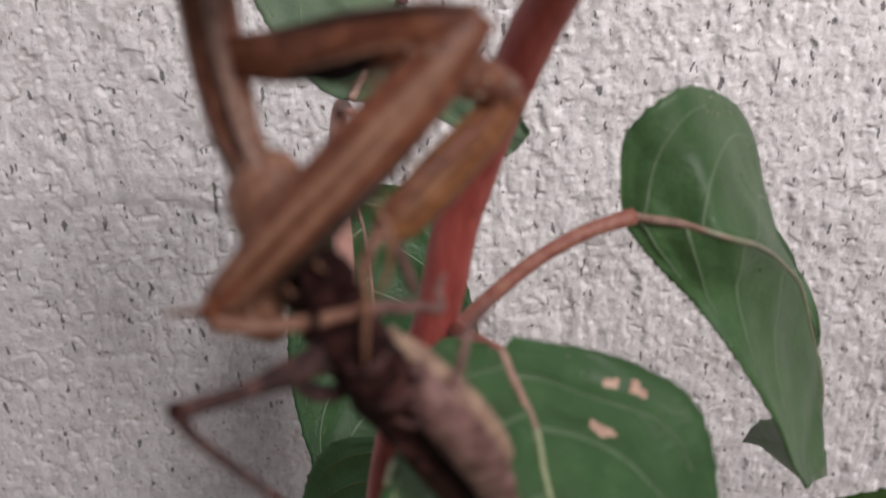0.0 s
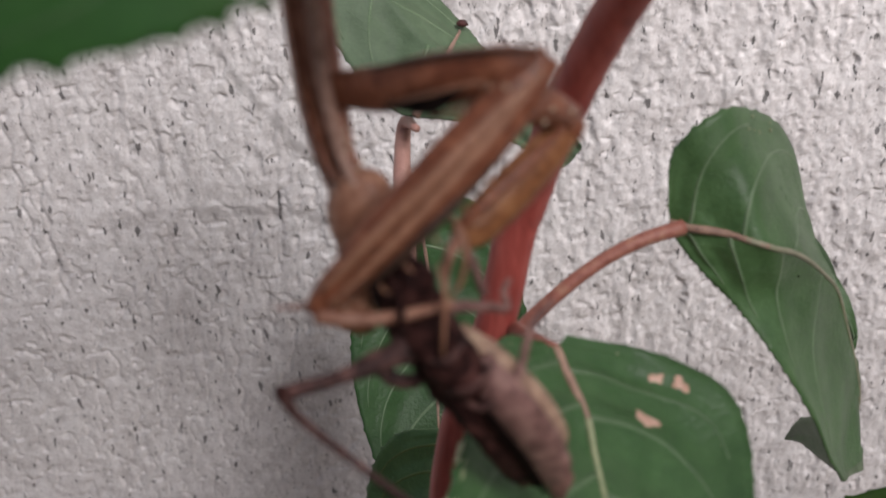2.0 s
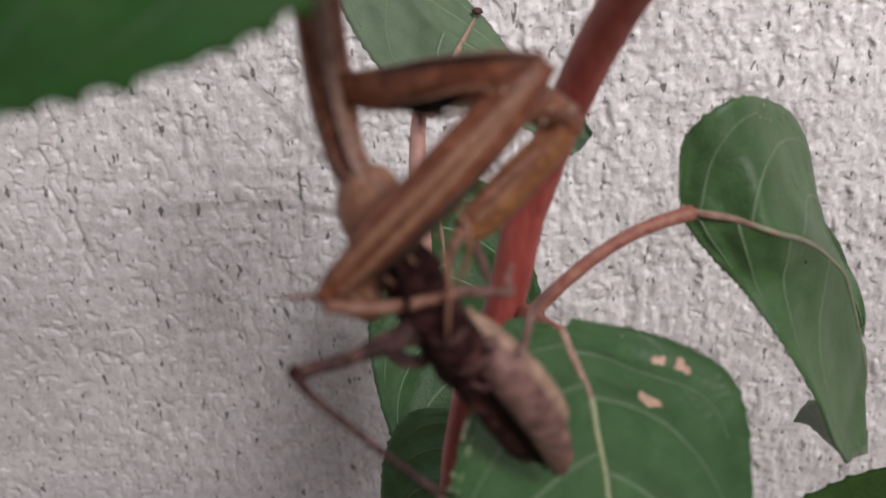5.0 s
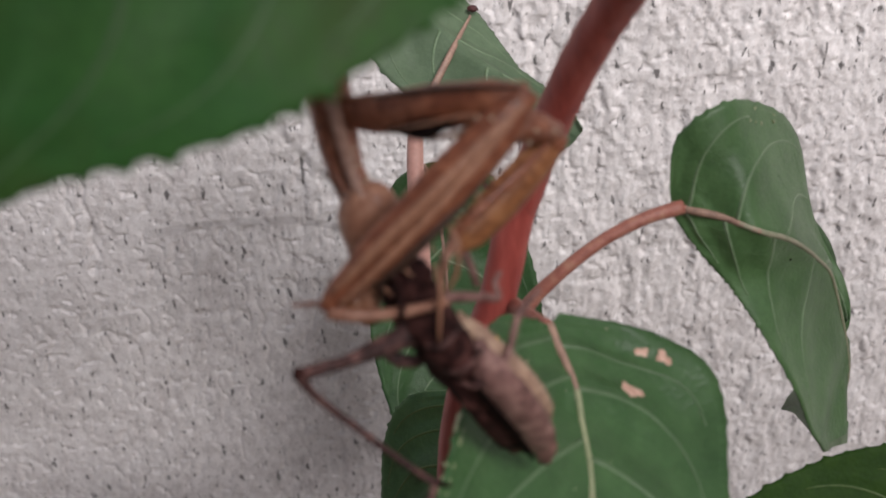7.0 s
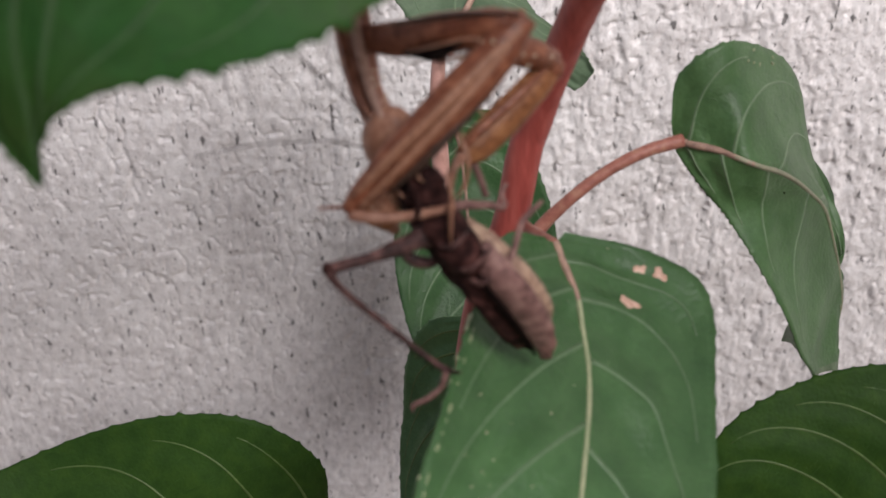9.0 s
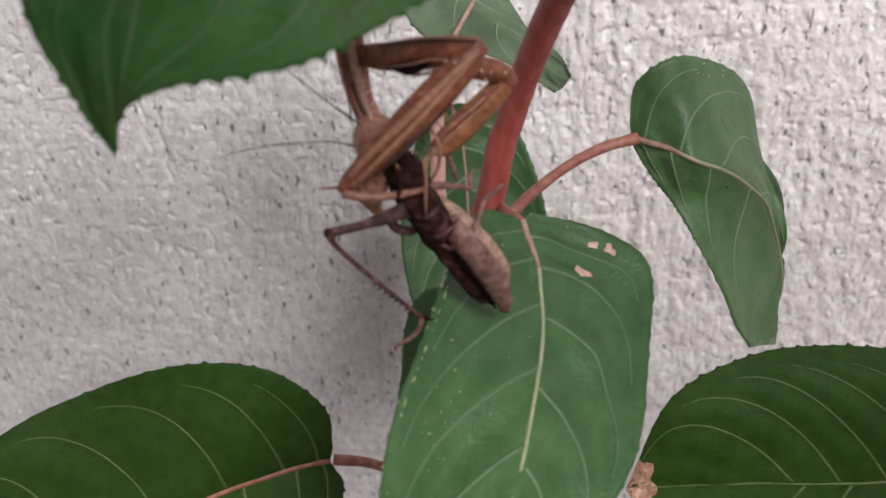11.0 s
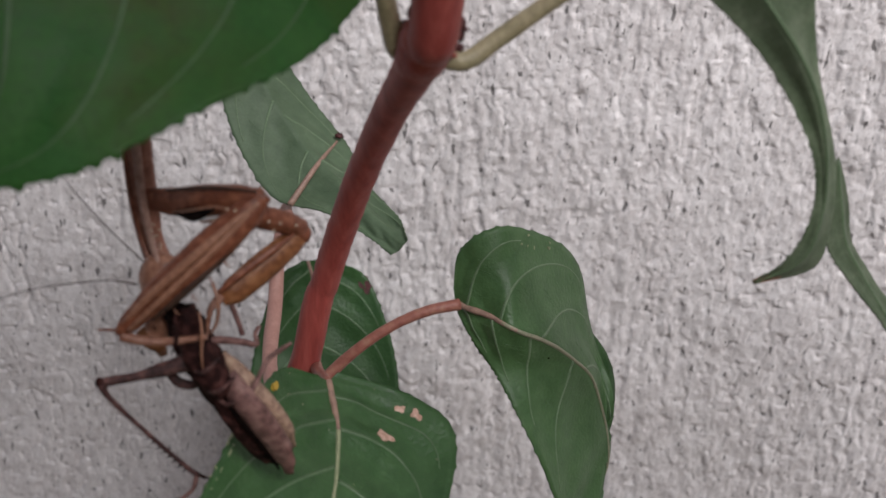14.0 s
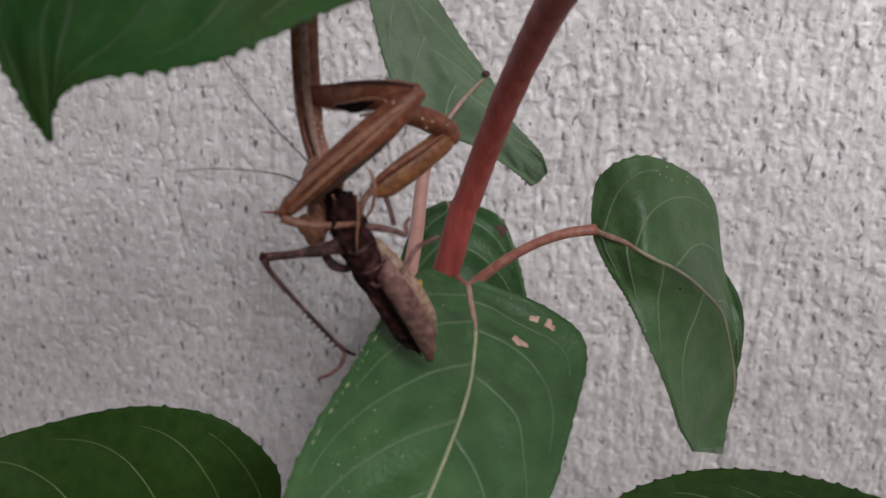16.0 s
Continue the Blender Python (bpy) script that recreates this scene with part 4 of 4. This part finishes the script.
for k in range(12):
    a = 2 * math.pi * k / 12
    blob(Vector([(-0.0106, -0.1518, 0.7214)][0]) + Vector((math.cos(a), -0.1, math.sin(a))) * 0.00055, (0.2, 0.2, 0.2), bm, rings=4)
part("ear", bm, HOPPER_BLACK, hopper, "dark ring on the flank")
for k, c in enumerate([(-0.0099, -0.1522, 0.7204), (-0.0088, -0.1520, 0.7191), (-0.0078, -0.1513, 0.7170), (-0.0070, -0.1508, 0.7154), (-0.0062, -0.1498, 0.7130)]):
    part("spot", blob(c, (0.22 + 0.06 * (k % 3), 0.12, 0.2), rough=0.4, rings=5), HOPPER_BLACK, hopper)

rng = random.Random(21)
for k in range(26):
    c = spline([(-0.0108, -0.1510, 0.7225), (-0.0092, -0.1519, 0.7203), (-0.0076, -0.1514, 0.7174), (-0.0061, -0.1499, 0.7131), (-0.0055, -0.1480, 0.7083)], 0.08 + 0.86 * rng.random())
    c = c + Vector((rng.uniform(-0.0009, 0.0011), -0.00042, rng.uniform(-0.0003, 0.0006)))
    grow = 0.06 + 0.10 * rng.random()
    part("spot", blob(c, (grow, 0.06, grow * 1.3), rough=0.4, rings=4), HOPPER_BLACK, hopper)

# ---- the mantis ----
mantis = thing("praying_mantis", [(-0.0221, -0.1405, 0.7565), (-0.0217, -0.1415, 0.7509), (-0.0213, -0.1425, 0.7451), (-0.0211, -0.1430, 0.7409), (-0.0207, -0.1435, 0.7366), (-0.0201, -0.1440, 0.7328), (-0.0184, -0.1455, 0.7296)][4], "brown praying mantis hanging head down, holding a grasshopper", "insect")
part("prothorax", tube([(-0.0221, -0.1405, 0.7565), (-0.0217, -0.1415, 0.7509), (-0.0213, -0.1425, 0.7451), (-0.0211, -0.1430, 0.7409), (-0.0207, -0.1435, 0.7366), (-0.0201, -0.1440, 0.7328), (-0.0184, -0.1455, 0.7296)], [1.7, 1.55, 1.5, 1.5, 1.5, 1.3, 1.4], 18, 40, 0.8, ridges=4, ridge=0.06), MANTIS_PINK, mantis, "long reddish brown prothorax")
part("coxa", tube([(-0.0201, -0.1440, 0.7376), (-0.0168, -0.1455, 0.7382), (-0.0132, -0.1475, 0.7395), (-0.0098, -0.1490, 0.7407), (-0.0070, -0.1497, 0.7415)], [1.1, 1.5, 1.7, 1.45, 0.8], 14, 26, 0.8), MANTIS, mantis)
part("coxa_spot", tube([(-0.0163, -0.1476, 0.7380), (-0.0137, -0.1496, 0.7390), (-0.0116, -0.1503, 0.7400)], [0.2, 0.72, 0.15], 10, 14), MANTIS_DARK, mantis, "black patch inside the foreleg")
femur = part("femur", tube([(-0.0068, -0.1497, 0.7417), (-0.0088, -0.1505, 0.7395), (-0.0120, -0.1518, 0.7363), (-0.0160, -0.1527, 0.7324), (-0.0193, -0.1530, 0.7290), (-0.0210, -0.1530, 0.7271)], [0.8, 1.5, 1.75, 1.55, 1.05, 0.6], 20, 34, 0.6, ridges=6, ridge=0.05), MANTIS, mantis)
part("ridge", tube([(-0.0072, -0.1505, 0.7411), (-0.0097, -0.1517, 0.7391), (-0.0134, -0.1532, 0.7359), (-0.0172, -0.1538, 0.7322), (-0.0203, -0.1534, 0.7286)], [0.2, 0.42, 0.45, 0.4, 0.25], 8, 24, 0.5), MANTIS_TAN, femur, "tan lengthwise ridge")
part("ridge", tube([(-0.0080, -0.1510, 0.7401), (-0.0107, -0.1524, 0.7374), (-0.0142, -0.1536, 0.7339), (-0.0175, -0.1540, 0.7305), (-0.0198, -0.1536, 0.7279)], [0.15, 0.3, 0.34, 0.3, 0.2], 8, 24, 0.5), MANTIS_TAN, femur, "tan lengthwise ridge")
part("groove", tube([(-0.0084, -0.1509, 0.7386), (-0.0110, -0.1523, 0.7355), (-0.0140, -0.1533, 0.7325), (-0.0173, -0.1537, 0.7294)], [0.15, 0.4, 0.4, 0.15], 8, 24, 0.5), MANTIS_BLACKISH, femur, "dark lengthwise groove")
for k in range(12):
    c = spline([(-0.0097, -0.1515, 0.7361), (-0.0116, -0.1522, 0.7339), (-0.0139, -0.1528, 0.7315), (-0.0162, -0.1532, 0.7295), (-0.0180, -0.1533, 0.7279)], k / 11)
    part("spine", tube([c, c + Vector((0.0001, 0, -0.0003)), c + Vector((0.0003 + 0.0002 * (k % 2), 0, -0.0006))], [0.12, 0.08, 0.02], 6, 4), MANTIS_TAN if k % 2 else MANTIS_DARK, femur)
part("tibia", tube([(-0.0208, -0.1530, 0.7270), (-0.0192, -0.1528, 0.7264), (-0.0162, -0.1523, 0.7262), (-0.0126, -0.1517, 0.7267)], [0.65, 0.5, 0.42, 0.3], 10, 24), MANTIS_LEG, mantis)
part("tarsus", tube([(-0.0209, -0.1525, 0.7272), (-0.0221, -0.1523, 0.7270), (-0.0235, -0.1520, 0.7267)], [0.2, 0.17, 0.1], 6, 10), MANTIS, mantis)
part("coxa", tube([(-0.0110, -0.1465, 0.7384), (-0.0091, -0.1455, 0.7373), (-0.0068, -0.1430, 0.7356), (-0.0052, -0.1411, 0.7340)], [1.0, 1.3, 1.35, 1.1], 14, 24, 0.8), MANTIS, mantis)
part("trochanter", blob([(-0.0052, -0.1410, 0.7334)][0], (1.15, 1.0, 1.25), rough=0.1), MANTIS, mantis)
far_femur = part("femur", tube([(-0.0049, -0.1409, 0.7336), (-0.0065, -0.1425, 0.7324), (-0.0088, -0.1445, 0.7307), (-0.0110, -0.1460, 0.7290), (-0.0124, -0.1468, 0.7282)], [1.0, 1.35, 1.5, 1.4, 0.9], 16, 28, 0.6, ridges=6, ridge=0.05), MANTIS_ORANGE, mantis)
part("ridge", tube([(-0.0055, -0.1428, 0.7342), (-0.0078, -0.1452, 0.7329), (-0.0105, -0.1470, 0.7311), (-0.0123, -0.1478, 0.7295)], [0.2, 0.4, 0.4, 0.2], 8, 18, 0.6), MANTIS, far_femur)
part("tibia", tube([(-0.0123, -0.1472, 0.7287), (-0.0129, -0.1485, 0.7282), (-0.0132, -0.1490, 0.7267), (-0.0132, -0.1495, 0.7253)], [0.5, 0.36, 0.26, 0.12], 10, 20), MANTIS_LEG, mantis)
part("ridge", tube([(-0.0174, -0.1465, 0.7398), (-0.0142, -0.1483, 0.7411), (-0.0108, -0.1497, 0.7420), (-0.0073, -0.1505, 0.7423)], [0.1, 0.2, 0.2, 0.1], 8, 20, 0.6), MANTIS_BLACKISH, mantis, "dark upper edge of the coxa")
part("pale_line", tube([(-0.0160, -0.1492, 0.7388), (-0.0136, -0.1510, 0.7401), (-0.0111, -0.1517, 0.7410), (-0.0098, -0.1517, 0.7407)], [0.06, 0.11, 0.11, 0.06], 6, 16), MANTIS_TAN, mantis, "tan line along the foreleg")
part("ridge", tube([(-0.0137, -0.1478, 0.7373), (-0.0103, -0.1495, 0.7389), (-0.0080, -0.1503, 0.7403)], [0.15, 0.3, 0.15], 8, 14, 0.6), MANTIS_TAN, mantis)
part("ridge", tube([(-0.0207, -0.1445, 0.7470), (-0.0205, -0.1449, 0.7428), (-0.0202, -0.1454, 0.7386), (-0.0195, -0.1459, 0.7343), (-0.0183, -0.1472, 0.7313)], [0.35, 0.45, 0.45, 0.42, 0.25], 8, 24, 0.6), MANTIS_PALE, mantis, "pale pinkish ridge of the prothorax")
part("groove", tube([(-0.0222, -0.1438, 0.7466), (-0.0220, -0.1442, 0.7424), (-0.0216, -0.1447, 0.7382), (-0.0208, -0.1452, 0.7339), (-0.0194, -0.1464, 0.7309)], [0.2, 0.26, 0.26, 0.22, 0.15], 8, 24, 0.6), MANTIS, mantis)
# White dots and small glints of the mantis, both put in as pale lumps.
for c in [(-0.0073, -0.1462, 0.7371), (-0.0064, -0.1452, 0.7365), (-0.0051, -0.1438, 0.7357), (-0.0069, -0.1460, 0.7360), (-0.0093, -0.1512, 0.7405), (-0.0102, -0.1508, 0.7404), (-0.0133, -0.1495, 0.7386), (-0.0117, -0.1500, 0.7387)] + [(-0.0191, -0.1459, 0.7357), (-0.0192, -0.1460, 0.7343), (-0.0184, -0.1463, 0.7333), (-0.0191, -0.1463, 0.7331), (-0.0188, -0.1461, 0.7346)] + [(-0.0190, -0.1468, 0.7355), (-0.0182, -0.1468, 0.7356), (-0.0181, -0.1470, 0.7341)]:
    part("pale_dot", blob(c, (0.14, 0.11, 0.14), rings=5), PALE, mantis)
part("face", tube([(-0.0207, -0.1472, 0.7243), (-0.0198, -0.1475, 0.7232), (-0.0186, -0.1475, 0.7221)], [0.9, 1.1, 0.7], 12, 14, 0.8), MANTIS_ORANGE, mantis, "orange brown mouthparts")
bm = blob([(-0.0184, -0.1458, 0.7297)][0], (2.35, 1.9, 3.4), rough=0.06, rings=12)
head = part("head", tube([(-0.0186, -0.1446, 0.7339), (-0.0184, -0.1455, 0.7313), (-0.0183, -0.1462, 0.7289), (-0.0185, -0.1468, 0.7261), (-0.0191, -0.1470, 0.7237), (-0.0185, -0.1470, 0.7216)][2:], [2.0, 1.6, 1.3, 0.5], 18, 20, 0.75, bm=bm), MANTIS_RED, mantis, "rounded reddish brown head")
feelers = [part("antenna", tube(line, [0.11, 0.085, 0.075, 0.06, 0.045], 6, 24), MANTIS_BLACKISH, head) for line in ([(-0.0197, -0.1470, 0.7325), (-0.0217, -0.1475, 0.7362), (-0.0232, -0.1475, 0.7389), (-0.0245, -0.1475, 0.7415), (-0.0264, -0.1470, 0.7460)], [(-0.0204, -0.1475, 0.7301), (-0.0228, -0.1490, 0.7309), (-0.0261, -0.1505, 0.7307), (-0.0294, -0.1520, 0.7302), (-0.0326, -0.1530, 0.7289)])]


def sway(ob, pivot, rows):
    """rows: seconds, the shift in mm, a turn about the line of sight and, if given, one about the upright, in degrees, at rest 0."""
    p = Vector(pivot) - root_of(ob).location
    if not ob.parent:
        p = ob.location.copy()
    made = []
    for t, dx, dy, dz, turn, *yaw in rows:
        turned = pose(0, 0, 0, 0, turn, sum(yaw))
        shift = Matrix.Translation((dx * 0.001, dy * 0.001, dz * 0.001))
        if ob.parent:
            made.append((t, shift @ Matrix.Translation(p) @ turned @ Matrix.Translation(-p)))
        else:
            made.append((t, shift @ Matrix.Translation(p) @ turned))
    walk(ob, made)


def motions():
    """What sways in the breeze, and the mantis at its meal."""
    sway(fore, (-0.0342, -0.1726, 0.7417), [(0.0, -1.5, 0.6, 1.2, 0), (1.0, -1.5, 0.6, 1.2, 0), (1.5, -1.4, 0.1, 2.4, 6), (2.0, -2.57, 0.07, 2.5, 4.7), (2.5, -2.42, 0.04, 3.05, 6.8), (3.0, -2.31, 0.11, 2.46, 4),
        (3.5, -1.3, 0.14, 2.28, 3.26), (3.75, -0.2, 0.05, 1.5, -1.5), (4.0, 0.82, -0.06, 0.2, -7), (4.2, 0.6, -0.1, 0.5, -5), (6.5, -0.16, -0.61, 0.36, 0.1), (7.0, 0.53, -0.48, 0.49, 0.3), (7.5, 0.45, -0.72, 0.47, 1.0),
        (8.0, -1.0, -0.54, 1.07, 3.0), (9.3, -0.4, -0.1, -0.1, 3), (10.5, 0.1, 0.1, 0.1, 5.5), (11.0, -0.5, 0.3, 0.5, 4.5), (11.5, -0.5, 0.35, 0.7, 3), (12.0, 0.2, 0, -0.1, 1),
        (12.5, 0.3, -0.15, -0.4, 0), (13.0, 0, 0.1, 0.2, 0), (13.5, 0.38, -0.26, 1.14, 4.8), (14.0, 3.2, 0.2, 2.4, -0.5), (14.5, 2.6, 0.03, 1.86, -0.3), (15.0, 2.0, -0.07, 2.09, 0),
        (15.5, -0.2, -0.05, 1.23, 2.7), (16.0, -1.0, -0.08, 0.19, 0)])
    sway(hanging, (0.0102, -0.1066, 0.7070), [(0.0, -0.9, 0, 0, -2.2, 6), (0.5, -0.8, 0, 0, -2.2, 6), (1.5, -0.7, 0, 0, -2.2, 6), (4.2, -0.5, 0, 0, -2.2, 6), (6.5, 0.3, 0, 0, -0.6, 3), (8.2, 0.3, 0, 0, -0.6, 3), (10.3, 0, 0, 0, 0), (16.0, 0, 0, 0, 0)])
    sway(stalk, (-0.0070, -0.1126, 0.6976), [(0.0, -1.3, 0, -0.2, 0), (0.7, -0.9, 0, -0.3, 0), (4.2, -0.7, 0, -0.3, 0), (6.5, 0.2, 0, 0, 0), (8.2, 0.2, 0, 0, 0), (10.3, 0, 0, 0, 0), (16.0, 0, 0, 0, 0)])
    sway(left_leaf, (-0.012, -0.107, 0.64), [(0.0, -0.3, 0, -0.7, 0), (8.2, -0.3, 0, -0.7, 0), (10.5, -0.6, 0, -0.3, 0), (12.0, -0.8, 0, -0.2, 0), (13.0, -0.8, 0, -0.2, 0), (16.0, -1.0, 0, 0.3, 0)])
    sway(low_right, (0.06, -0.118, 0.64), [(0.0, 0, 0, -0.6, 0), (8.0, 0, 0, -0.6, 0), (10.5, 0, 0, -0.3, 0), (11.0, 0, 0, -2.7, 0), (11.5, 0, 0, -5.0, 0), (12.0, 0, 0, -7.1, 0), (12.5, 0, 0, -7.3, 0), (13.5, 0, 0, -6.0, 0), (16.0, 0, 0, -5.4, 0)])
    sway(mantis, (0, 0, 0), [(0.0, 0.2, 0.1, 0.2, 0), (0.5, 0.05, 0.15, 0.3, 0), (1.0, 0.2, 0.1, 0.2, 0), (1.5, 0.2, 0.1, 0.2, 0), (2.0, 0.4, 0.2, 0.3, 0), (2.5, 0.45, 0.35, 0.55, 0), (3.0, 0.45, 0.5, 0.8, 0), (3.5, 0.3, 0.3, 0.45, 0),
        (4.0, 0.25, 0.1, 0.2, 0), (6.5, 0.35, 0, 0, 0), (7.0, 0.4, 0, 0, 0), (7.5, 0.15, 0, 0, 0), (8.0, 0.2, 0, 0, 0), (11.0, -0.2, -0.2, -0.25, 0), (11.5, -0.25, -0.4, -0.5, 0), (12.0, 0, 0, 0, 0), (13.0, 0.1, 0.1, 0.2, 0),
        (13.5, 0.5, 0.15, 0.2, 0), (14.0, 0.05, 0.15, 0.3, 0), (14.5, 0, 0, 0, 0), (15.5, -0.1, 0, 0.05, 0), (16.0, -0.2, 0, 0, 0)])

    sway(head, (0, 0, 0), [(0.0, 0, 0, 0, 0), (8.0, 0, 0, 0, 0), (10.5, 0.6, -0.6, -1.1, 0), (11.0, 0, -0.5, -0.8, 0), (12.5, 0, 0, 0, 0), (13.5, 0, -0.1, -0.2, 0), (14.0, -0.2, -0.2, -0.4, 0), (14.5, 0, -0.4, -0.8, 0), (16.0, 0.2, -0.6, -1.3, 0)])
    sway(feelers[0], [(-0.0197, -0.1470, 0.7325), (-0.0217, -0.1475, 0.7362), (-0.0232, -0.1475, 0.7389), (-0.0245, -0.1475, 0.7415), (-0.0264, -0.1470, 0.7460)][0], [(t, 0, 0, 0, a) for t, a in ((0.0, -7), (8.0, -7), (10.5, -20), (11.0, -18), (12.5, 0), (13.5, -8), (14.0, -11), (16.0, -13))])
    sway(feelers[1], [(-0.0204, -0.1475, 0.7301), (-0.0228, -0.1490, 0.7309), (-0.0261, -0.1505, 0.7307), (-0.0294, -0.1520, 0.7302), (-0.0326, -0.1530, 0.7289)][0], [(t, 0, 0, 0, a) for t, a in ((0.0, 20), (8.0, 20), (10.5, 12), (11.0, 14), (12.5, 0), (14.0, 7), (16.0, 16))])


motions()
